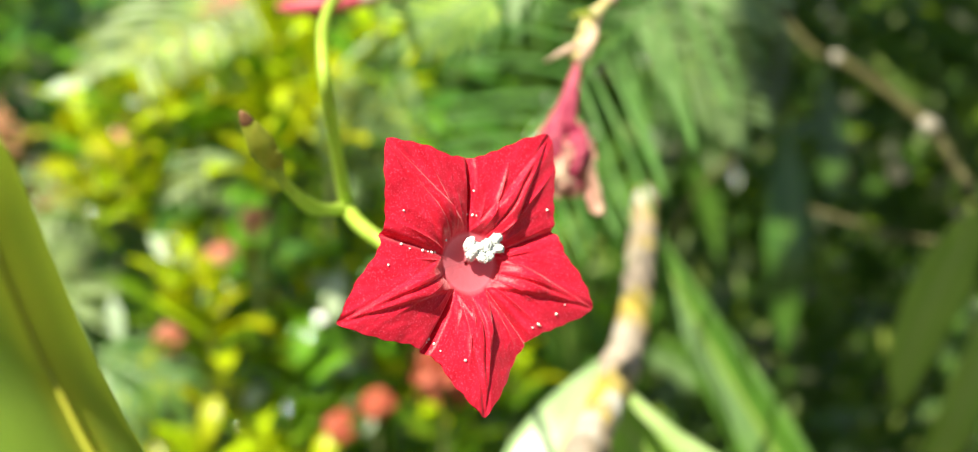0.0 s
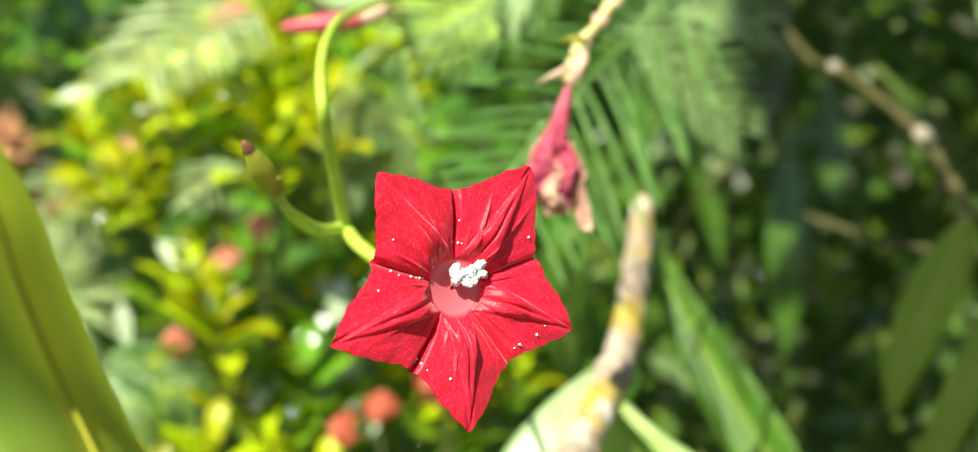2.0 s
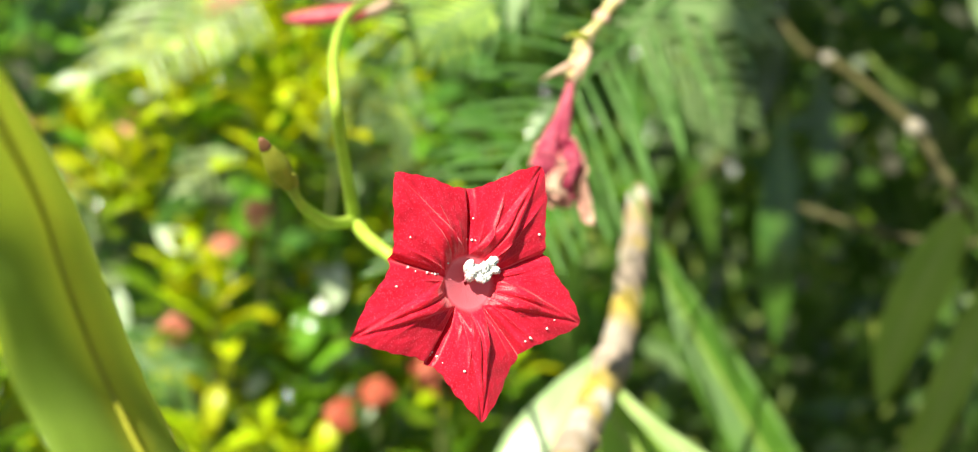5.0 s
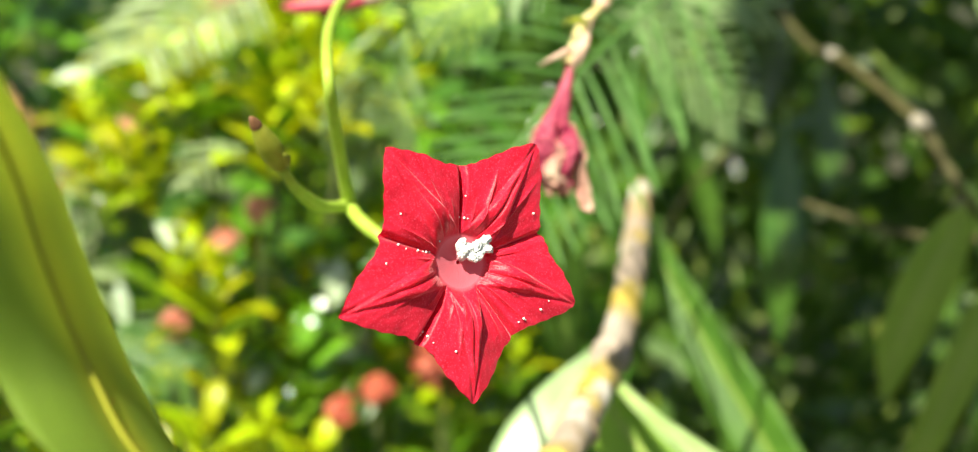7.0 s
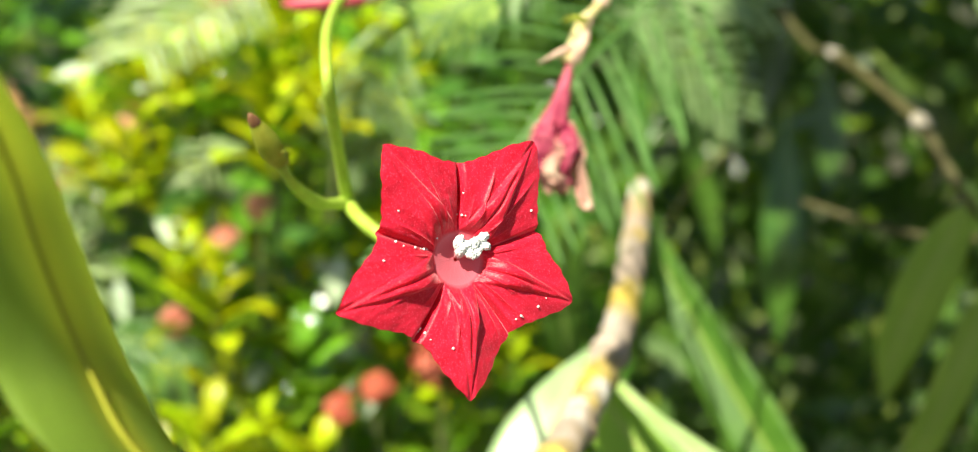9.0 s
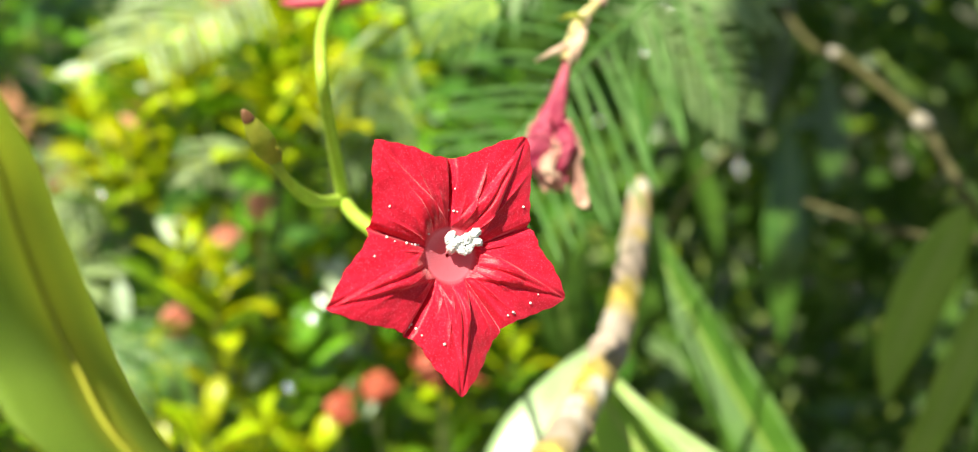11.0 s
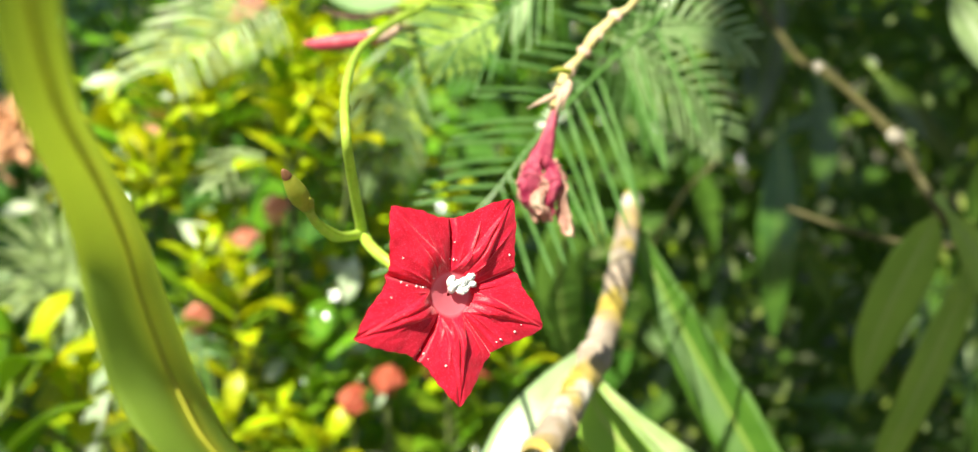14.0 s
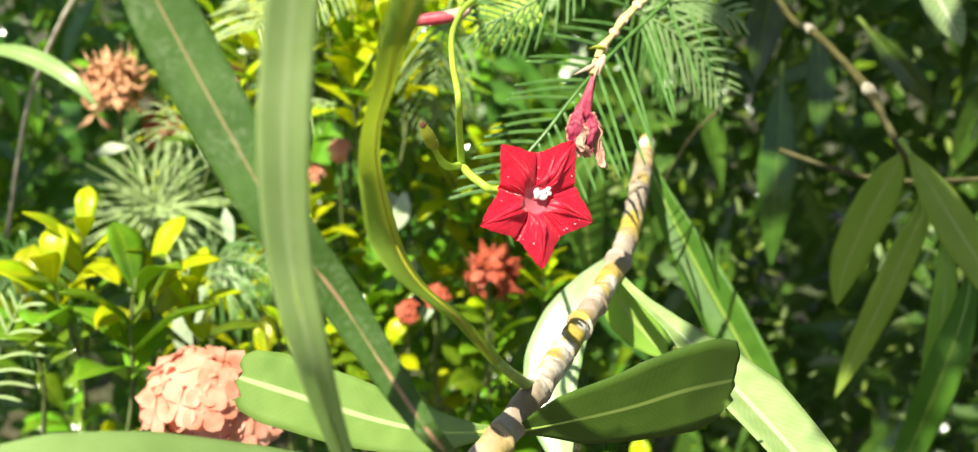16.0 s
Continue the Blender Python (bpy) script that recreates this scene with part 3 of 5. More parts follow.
part("stem", tube([(*(-0.01416, 0.21743, 0.90744), 0.0007), (*(-0.02000, 0.19576, 0.90401), 0.0008), (*(-0.02112, 0.17471, 0.90254), 0.0007), (*(-0.02098, 0.14851, 0.90096), 0.0007), (*(-0.01922, 0.12395, 0.89757), 0.0007), (*(-0.01723, 0.11043, 0.89295), 0.0007), (*(-0.01745, 0.11848, 0.88407), 0.00078), (*NODE_AT, 0.0009)], 60, 12, 0.05), VINE, vine)
part("flower_stalk", tube([(*NODE_AT, 0.0010), (*(-0.01581, 0.12231, 0.87461), 0.00092), (*(-0.01357, 0.11998, 0.87335), 0.0009), (*(-0.01095, 0.11767, 0.87214), 0.0009), (*(CALYX_AT - FLOWER_FACE * 0.003 - f_right * 0.001), 0.0007), (*CALYX_AT, 0.0009)], 40, 12, 0.06), VINE, vine)
part("bud_stalk", tube([(*NODE_AT, 0.0009), (*(-0.01887, 0.12059, 0.87628), 0.0007), (*(-0.02014, 0.11672, 0.87741), 0.0009), (*(-0.02107, 0.11024, 0.88041), 0.0007), (*(-0.02162, 0.10762, 0.88233), 0.0006), (*(-0.02181, 0.10592, 0.88379), 0.0008)], 40, 12, 0.05), VINE, vine)
BUD0, BUD1 = Vector((-0.02177, 0.10679, 0.88316)), Vector((-0.02405, 0.10163, 0.88972))
bud = part("bud", tube([(*BUD0.lerp(BUD1, s), r) for s, r in ((0, 0.00062), (0.12, 0.00092), (0.3, 0.00128), (0.5, 0.00132), (0.7, 0.00101), (0.84, 0.00066), (0.9, 0.00044))], 40, 16, 0.05), CALYX, vine, "closed olive-green flower bud")
part("bud_tip", tube([(*BUD0.lerp(BUD1, 0.84), 0.00070), (*BUD0.lerp(BUD1, 0.90), 0.00060), (*BUD0.lerp(BUD1, 0.96), 0.0004), (*BUD1, 0.00018)], 14, 12, 0.05), BUDTIP, bud, "brown bud tip")
for k in (0, 1):
    q = [BUD0, BUD0.lerp(BUD1, 0.16) + Vector((0.0012 * (1 - 2 * k), -0.0004, 0)), BUD0.lerp(BUD1, 0.36) + Vector((0.00135 * (1 - 2 * k), -0.0005, 0))]
    part("sepal", blade([tuple(v) for v in q], [(0.9 - 1.8 * k, -0.5, 0.1)] * 2, [(0, 0.0005), (0.4, 0.0009), (0.8, 0.0005), (1, 0.0001)], 10, 4, -0.3, 0, 0.0002), CALYX, bud)
RB = (-0.03983, 0.19978, 0.89922)
red_bud = thing("red_bud", (-0.02208, 0.20083, 0.90164), "long closed red flower bud with pinkish calyx", "bud")
part("petals", tube([(*(-0.02389, 0.20052, 0.90059), 0.0013), (*(-0.02813, 0.20029, 0.90012), 0.0018), (*(-0.03344, 0.20000, 0.89948), 0.0017), (*(-0.03724, 0.19983, 0.89916), 0.0013), (*RB, 0.0002)], 30, 14, 0.1), BUDRED, red_bud)
part("calyx", tube([(*(-0.01880, 0.20179, 0.90324), 0.0006), (*(-0.02137, 0.20135, 0.90175), 0.0016), (*(-0.02394, 0.20105, 0.90084), 0.0018), (*(-0.02637, 0.20084, 0.90023), 0.0016)], 16, 12, 0.25), SEPAL, red_bud, "pale pink calyx")

# ---- withered flower ----
wilted = thing("withered_flower", (0.02114, 0.16589, 0.90405), "withered crumpled crimson and tan flower hanging from a stalk", "flower")
part("stalk", tube([(*(0.04050, 0.19254, 0.92471), 0.00090), (*(0.02896, 0.17541, 0.91025), 0.00078), (*(0.02444, 0.17016, 0.90702), 0.00078), (*(0.02076, 0.16597, 0.90380), 0.00115), (*(0.01831, 0.16295, 0.90086), 0.00074), (*(0.01522, 0.15878, 0.89765), 0.00107), (*(0.01339, 0.15476, 0.89482), 0.00078), (*(0.01225, 0.15186, 0.89221), 0.00082)], 60, 12, 0.40), PEDUNCLE, wilted, "knobbly tan stalk")
for at, r in (((0.02444, 0.17016, 0.90702), 0.0013), ((0.02076, 0.16597, 0.90380), 0.0014), ((0.01831, 0.16295, 0.90086), 0.0012), ((0.01522, 0.15878, 0.89765), 0.0014)):
    q = Vector(at)
    d = Vector((0.8, 0.2, 1.0)).normalized()
    part("node", tube([(*(q - d * 0.0009), r * 0.72), (*(q - d * 0.0003), r), (*(q + d * 0.0003), r * 0.9), (*(q + d * 0.0009), r * 0.68)], 10, 12, 0.45, r * 9000), SEPAL, wilted, "pinkish swollen node")
for k, (a, b, c, w) in enumerate((((0.01308, 0.15246, 0.89454), (0.01073, 0.15110, 0.89341), (0.00787, 0.15167, 0.89179), 0.00113), ((0.01446, 0.15286, 0.89602), (0.01350, 0.15128, 0.89388), (0.01289, 0.15148, 0.89058), 0.00151), ((0.01515, 0.15304, 0.89670), (0.01454, 0.15147, 0.89456), (0.01393, 0.15172, 0.89149), 0.00151), ((0.01560, 0.15339, 0.89807), (0.01333, 0.15244, 0.89861), (0.01140, 0.15329, 0.89804), 0.00113))):
    part("sepal", blade([a, b, c], [(-0.2, -1, 0.4)] * 2, [(0, w * 0.4), (0.35, w * 0.5), (0.7, w * 0.3), (1, 0.0001)], 12, 4, -0.5, 0.05, 0.0004), SEPAL if k != 3 else CALYX, wilted, "dry pinkish sepal")
part("tube", tube([(*(0.01338, 0.15316, 0.89317), 0.00053), (*(0.01259, 0.15238, 0.89009), 0.00077), (*(0.01158, 0.15154, 0.88678), 0.00130), (*(0.01068, 0.15084, 0.88405), 0.00201), (*(0.01024, 0.15021, 0.88154), 0.00224)], 30, 18, 0.35), WILT, wilted, "wrinkled crimson tube")


def rag(path, radius, seed):
    """A shrivelled petal: a roll with folds that run along it and a ragged rim."""
    bm = tube([(*p, r) for p, r in zip(path, radius)], 70, 36)
    for v in bm.verts:
        q = Vector((v.co.x * 620, v.co.y * 620, v.co.z * 230)) + Vector((seed * 7.1, 0, 0))
        v.co += noise.noise_vector(q) * 0.0009 + noise.noise_vector(q * 2.2) * 0.0005 + noise.noise_vector(q * 6) * 0.00014
    return bm


part("petal", rag([(0.01044, 0.15078, 0.88382), (0.00874, 0.14592, 0.88096), (0.00855, 0.14514, 0.87784), (0.01003, 0.14629, 0.87404)], (0.00118, 0.00177, 0.00153, 0.00047), 1), WILT, wilted)
part("petal", rag([(0.00914, 0.14954, 0.88309), (0.00739, 0.14681, 0.88053), (0.00812, 0.14589, 0.87673), (0.01051, 0.14614, 0.87337)], (0.00071, 0.00106, 0.00106, 0.00047), 2), WILT_TAN, wilted)
part("petal", rag([(0.01103, 0.14608, 0.88142), (0.01012, 0.14420, 0.87806), (0.01088, 0.14448, 0.87496), (0.01232, 0.14510, 0.87317)], (0.00071, 0.00118, 0.00106, 0.00047), 3), WILT_TAN, wilted)
part("petal", rag([(0.01256, 0.15061, 0.88292), (0.01356, 0.14777, 0.87969), (0.01442, 0.14679, 0.87565), (0.01552, 0.14561, 0.87081)], (0.00071, 0.00118, 0.00130, 0.00059), 4), WILT_TAN, wilted)
part("petal", rag([(0.01154, 0.14872, 0.88374), (0.01207, 0.14599, 0.88098), (0.01188, 0.14511, 0.87742), (0.01242, 0.14538, 0.87429)], (0.00094, 0.00142, 0.00130, 0.00047), 5), WILT, wilted)

# ---- feathery vine leaves ----
feather_leaf([(0.05651, 0.25267, 0.91740), (0.04232, 0.23376, 0.90532), (0.02792, 0.21718, 0.89432), (0.01801, 0.20656, 0.88600), (0.01023, 0.20015, 0.87782), (0.00269, 0.19454, 0.86867), (-0.00478, 0.19122, 0.86041), (-0.01241, 0.19068, 0.85093)], (0.15, -1, 0.15), 21, 0.0300, 0.00052, (66, 46), FEATHER, "large feathery green vine leaf with thread-like leaflets", 0.0, 0.0007, 3, (1.0, 1.05, 0.6), left=0.76, closing=0.1)
feather_leaf([(0.03337, 0.29596, 0.90721), (0.04383, 0.29269, 0.89337), (0.05498, 0.29443, 0.87889), (0.06730, 0.30078, 0.86212)], (0.1, -1, 0.2), 15, 0.026, 0.0004, (50, 50), FEATHER, "feathery grey-green vine leaf lit by the sun", 0.1, 0.0006, 5)
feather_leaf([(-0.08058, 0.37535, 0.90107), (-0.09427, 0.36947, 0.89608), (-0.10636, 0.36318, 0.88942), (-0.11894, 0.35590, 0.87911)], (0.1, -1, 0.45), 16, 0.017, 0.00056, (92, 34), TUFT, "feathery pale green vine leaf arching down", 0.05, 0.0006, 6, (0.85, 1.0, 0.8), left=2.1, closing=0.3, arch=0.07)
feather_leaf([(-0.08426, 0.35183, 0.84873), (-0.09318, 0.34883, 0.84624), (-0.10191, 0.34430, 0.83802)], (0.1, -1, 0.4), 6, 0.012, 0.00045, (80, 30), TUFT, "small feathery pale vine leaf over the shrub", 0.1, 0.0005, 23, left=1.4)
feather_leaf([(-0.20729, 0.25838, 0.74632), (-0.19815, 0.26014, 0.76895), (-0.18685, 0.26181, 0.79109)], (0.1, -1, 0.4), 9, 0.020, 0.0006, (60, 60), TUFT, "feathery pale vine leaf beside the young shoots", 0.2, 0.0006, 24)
feather_leaf([(-0.03355, 0.34790, 0.89474), (-0.03689, 0.34370, 0.87857), (-0.04017, 0.34943, 0.86087), (-0.03981, 0.35506, 0.84240)], (0.1, -1, 0.3), 16, 0.026, 0.0005, (52, 52), FEATHER_PALE, "feathery grey-green vine leaf hanging down", 0.35, 0.0006, 7)


def tuft(at, facing, rays, length, half, material, label, seed, droop=0.25):
    """A rosette of thread-like leaflets round a short twig."""
    r = random.Random(seed)
    n = Vector(facing).normalized()
    u = n.orthogonal().normalized()
    v = n.cross(u)
    o = Vector(at)
    root = thing("vine_tuft", at, label, "leaf", "feathery vine tufts")
    part("twig", tube([(*(o + n * 0.002), 0.0006), (*(o - n * 0.006), 0.0007), (*(o - n * 0.02 + Vector((0.01, 0.01, -0.03))), 0.0008)], 10, 6), material, root)
    for k in range(rays):
        a = 2 * math.pi * (k + r.uniform(-0.3, 0.3)) / rays * 1.0
        d = (u * math.cos(a) + v * math.sin(a) + n * r.uniform(-0.35, 0.8)).normalized()
        ln = length * r.uniform(0.7, 1.1)
        b0 = o + d * 0.002 + n * r.uniform(-0.006, 0.003) + u * r.uniform(-0.006, 0.006) + v * r.uniform(-0.003, 0.003)
        bend = Vector((0, 0, -droop * ln))
        q = [b0, b0 + d * ln * 0.5 + bend * 0.2, b0 + d * ln + bend]
        part("leaflet", blade([tuple(p) for p in q], [n, n], [(0, half * 0.5), (0.15, half), (0.7, half * 0.85), (0.9, half * 0.5), (1, half * 0.1)], 9, 4, 0.35, 0.05, 0.00015, k), material, root)
    return root


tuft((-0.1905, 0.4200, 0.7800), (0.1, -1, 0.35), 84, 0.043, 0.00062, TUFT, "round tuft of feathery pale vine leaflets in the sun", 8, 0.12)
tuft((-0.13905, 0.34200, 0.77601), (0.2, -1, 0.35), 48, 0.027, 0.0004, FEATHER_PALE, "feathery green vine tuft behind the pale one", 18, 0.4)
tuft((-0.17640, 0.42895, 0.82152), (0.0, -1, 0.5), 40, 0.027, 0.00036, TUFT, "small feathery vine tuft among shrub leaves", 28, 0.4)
tuft((-0.23181, 0.34922, 0.77301), (0.3, -1, 0.4), 48, 0.034, 0.0004, FEATHER, "feathery green vine tuft over the shrub", 38, 0.5)
feather_leaf([(-0.15332, 0.38392, 0.76410), (-0.13347, 0.37431, 0.76498), (-0.11698, 0.37340, 0.75981)], (0.1, -1, 0.3), 11, 0.030, 0.0008, (65, 75), FEATHER, "feathery green vine leaf drooping over the shrub", 0.5, 0.0005, 10)
feather_leaf([(-0.00253, 0.25931, 0.90866), (-0.01017, 0.24715, 0.90218), (-0.01810, 0.24540, 0.89607)], (0.1, -1, 0.3), 20, 0.017, 0.0005, (62, 62), VINE, "young bright feathery vine sprig", 0.1, 0.0005, 11)
feather_leaf([(0.01904, 0.25189, 0.91797), (0.00500, 0.23827, 0.90637), (-0.00525, 0.23629, 0.89960), (-0.01725, 0.23469, 0.89450)], (0.1, -1, 0.2), 15, 0.022, 0.0004, (40, 50), FEATHER, "feathery green vine leaf above the flower", 0.0, 0.0006, 12)

feather_leaf([(0.03337, 0.27104, 0.89730), (0.04542, 0.27000, 0.89201), (0.05744, 0.27307, 0.88255), (0.06796, 0.27535, 0.87001)], (0.2, -1, 0.2), 12, 0.022, 0.0005, (58, 50), FEATHER_PALE, "feathery pale vine leaf spread behind the large one", 0.1, 0.0006, 15)
feather_leaf([(-0.00080, 0.26440, 0.91512), (-0.01027, 0.25694, 0.90661), (-0.01941, 0.24935, 0.89755)], (0.1, -1, 0.3), 20, 0.016, 0.0005, (62, 62), VINE, "young bright feathery vine sprig", 0.1, 0.0005, 16)
feather_leaf([(0.03353, 0.23054, 0.90015), (0.04261, 0.23355, 0.90321), (0.05285, 0.23684, 0.90309), (0.06296, 0.24115, 0.89882)], (0.2, -1, 0.2), 11, 0.019, 0.0006, (55, 35), FEATHER_PALE, "bright feathery vine leaf above the large one", 0.1, 0.0006, 19)

# ---- oleander stem and leaves ----
stem = thing("oleander_branch", (0.0, -0.112, 0.0), "knobbly grey and ochre oleander stem with leaf scars", "branch")
AXIS = [(0.04452, 0.29472, 0.84670, 0.0030), (0.04024, 0.26699, 0.84280, 0.0035), (0.03555, 0.23929, 0.83928, 0.0036), (0.03052, 0.21161, 0.83645, 0.0035), (0.02445, 0.18410, 0.83475, 0.0036), (0.01717, 0.15679, 0.83413, 0.0033), (0.00918, 0.12964, 0.83420, 0.0033), (0.00111, 0.10250, 0.83445, 0.0032), (-0.00732, 0.07800, 0.83380, 0.0033), (-0.01300, 0.07250, 0.82750, 0.0034), (-0.02037, 0.07400, 0.80014, 0.0036)]
foot = Vector(AXIS[-1][:3])
AXIS += [(foot.x - 0.004, foot.y - 0.005, foot.z - 0.12, 0.0042), (-0.012, 0.02, 0.5, 0.006), (-0.006, -0.06, 0.25, 0.0075), (0.0, -0.112, -0.02, 0.009)]
AXIS = [(x, y, z, r * 0.9) for x, y, z, r in AXIS]
part("bark", tube(AXIS, 320, 20, 0.18), BARK, stem, "pale cracked bark with ochre patches")
axis = spline(AXIS, 420)
for k, (s, over) in enumerate(((6, 1.11), (14, 1.08), (22, 1.07), (30, 1.10), (40, 1.07), (52, 1.13), (70, 1.07), (88, 1.11), (104, 1.10), (122, 1.17), (158, 1.14), (174, 1.24), (194, 1.20), (214, 1.18), (240, 1.15), (268, 1.18))):
    a, b = axis[s], axis[s + 1]
    t = Vector(b[:3] - a[:3]).normalized()
    o = Vector(a[:3])
    tilt = (t + Vector((0.35 * math.sin(k * 2.1), 0.3 * math.cos(k * 1.7), 0))).normalized()
    q = [(*(o - tilt * 0.0011), a[3] * 0.84), (*(o - tilt * 0.0004), a[3] * over), (*(o + tilt * 0.0004), a[3] * over * 0.97), (*(o + tilt * 0.0011), a[3] * 0.84)]
    part("leaf_scar", tube(q, 8, 18, 0.2, k * 3.0), BARK, stem, "raised grey leaf-scar ring")

LEAF_RIGHT = [(-0.00134, 0.09641, 0.83691), (-0.00781, 0.07757, 0.85131), (-0.01358, 0.05984, 0.86584), (-0.01996, 0.06051, 0.87071), (-0.02411, 0.06295, 0.87616), (-0.02645, 0.06157, 0.88514), (-0.02743, 0.05958, 0.89140), (-0.02561, 0.04936, 0.89876), (-0.02140, 0.03297, 0.90653), (-0.01827, 0.02417, 0.91372), (-0.01503, 0.01979, 0.92066)]
LEAF_MID = [(-0.00158, 0.09625, 0.83642), (-0.00811, 0.07625, 0.85040), (-0.01408, 0.05776, 0.86589), (-0.02028, 0.05332, 0.87373), (-0.02376, 0.05427, 0.87942), (-0.02558, 0.05282, 0.88737), (-0.02620, 0.05146, 0.89279), (-0.02498, 0.04412, 0.89925), (-0.02196, 0.03128, 0.90657), (-0.01961, 0.02359, 0.91364), (-0.01712, 0.01973, 0.92063)]
LEAF_LEFT = [(-0.00183, 0.09606, 0.83581), (-0.00843, 0.07598, 0.84953), (-0.01481, 0.05666, 0.86578), (-0.02278, 0.04825, 0.87588), (-0.02678, 0.04856, 0.88152), (-0.02775, 0.04707, 0.88877), (-0.02789, 0.04608, 0.89365), (-0.02657, 0.04050, 0.89951), (-0.02391, 0.03019, 0.90651), (-0.02176, 0.02336, 0.91351), (-0.01955, 0.01966, 0.92060)]
tall_leaf = thing("oleander_leaf", LEAF_MID[0], "long folded light green oleander leaf standing upright", "leaf", "oleander leaves")
part("blade", folded_blade(LEAF_LEFT, LEAF_MID, LEAF_RIGHT), OLEANDER_LIME, tall_leaf)
part("midrib", tube([(*p, 0.00045 - 0.00003 * k) for k, p in enumerate(LEAF_MID)], 60, 8), RIB_YELLOW, tall_leaf, "yellow midrib")
part("petiole", tube([(0.0012, 0.1030, 0.8350, 0.0019), (*LEAF_MID[0], 0.0013), (*LEAF_MID[1], 0.0008)], 14, 10), RIB, tall_leaf, "short pale leaf stalk")
oleander_leaf([(-0.00726, 0.07267, 0.82436), (-0.01468, 0.03640, 0.85387), (-0.02055, 0.03314, 0.86440), (-0.02917, 0.03479, 0.87765), (-0.03577, 0.03346, 0.88776), (-0.04255, 0.03476, 0.89966), (-0.04861, 0.03675, 0.91034), (-0.05464, 0.03801, 0.92207), (-0.06049, 0.04105, 0.93277)], [(0.5, -1, -0.5), (0.4, -1, -0.35)], 0.0045, OLEANDER_DARK, "long dark green oleander leaf seen from below, pink midrib", [(0, 0.16), (0.15, 0.32), (0.3, 0.54), (0.48, 0.82), (0.65, 0.98), (0.78, 1.0), (0.9, 0.75), (1, 0.05)], 0.12, 0.02, 2, rib=RIB_PINK)
oleander_leaf([(-0.02296, 0.04696, 0.82803), (-0.02692, 0.03524, 0.84643), (-0.02882, 0.02725, 0.86074), (-0.02978, 0.01761, 0.87680), (-0.03121, 0.01466, 0.88978), (-0.03080, 0.01173, 0.90301), (-0.02952, 0.01035, 0.91472), (-0.02757, 0.00854, 0.92494), (-0.02582, 0.00926, 0.93387)], [(0.2, -1, 0.3), (0.2, -1, 0.3)], 0.0029, OLEANDER_SOFT, "narrow upright light green oleander leaf", [(0, 0.16), (0.15, 0.36), (0.4, 0.82), (0.65, 1.0), (0.85, 0.95), (0.95, 0.5), (1, 0.05)], 0.22, 0.03, 3)
oleander_leaf([(-0.00494, 0.08354, 0.83260), (0.00428, 0.07802, 0.83778), (0.01635, 0.07556, 0.84252), (0.02633, 0.07673, 0.84560), (0.03626, 0.08215, 0.84546)], [(0.1, -1, -0.25), (0.2, -1, -0.2)], 0.0104, OLEANDER_GREEN, "broad dark oleander leaf with a torn tip", BROKEN, 0.04, 0.04, 4, 0.005)
oleander_leaf([(-0.00763, 0.08617, 0.83115), (-0.02029, 0.09122, 0.82815), (-0.03425, 0.10060, 0.82577), (-0.05260, 0.11242, 0.82493), (-0.06797, 0.12051, 0.82535)], [(0.1, -0.9, 0.6), (0.0, -0.9, 0.5)], 0.0082, OLEANDER_TORN, "pale green oleander leaf with a torn tip", BROKEN, 0.12, 0.03, 5, 0.010)
oleander_leaf([(-0.01209, 0.07730, 0.82276), (-0.03211, 0.05517, 0.83775), (-0.05306, 0.03736, 0.84979), (-0.06896, 0.02812, 0.85515), (-0.08340, 0.02299, 0.85668)], [(0.0, -0.6, 0.9), (0.0, -0.6, 0.9)], 0.0052, OLEANDER_PALE, "pale oleander leaf reaching sideways", LANCE, 0.15, 0.03, 6)
oleander_leaf([(0.02750, 0.20375, 0.83255), (0.01817, 0.18974, 0.82631), (0.01002, 0.18030, 0.81626), (0.00605, 0.17243, 0.80421), (0.00734, 0.16252, 0.79188), (0.01041, 0.15470, 0.78291)], [(-0.5, -1, 0.7), (-0.3, -1, 0.6)], 0.0084, OLEANDER_WHITE, "oleander leaf behind the stem, sun glare in its pale colour", LANCE, 0.15, 0.03, 7)
oleander_leaf([(0.02297, 0.17549, 0.83403), (0.02618, 0.16865, 0.83182), (0.03056, 0.16180, 0.82949), (0.03608, 0.15090, 0.82749), (0.04148, 0.13688, 0.82552), (0.04672, 0.12285, 0.82356), (0.05173, 0.10781, 0.82168), (0.05674, 0.09062, 0.81964), (0.06054, 0.07734, 0.81678)], [(0.1, -0.6, 0.8), (0.1, -0.6, 0.8)], 0.0082, OLEANDER_SUNLIT, "oleander leaf curling over itself, sunlight in its pale colour", [(0, 0.12), (0.12, 0.15), (0.24, 0.20), (0.36, 0.36), (0.5, 0.75), (0.66, 1.0), (0.9, 0.7), (1, 0.1)], 0.45, 0.08, 8)
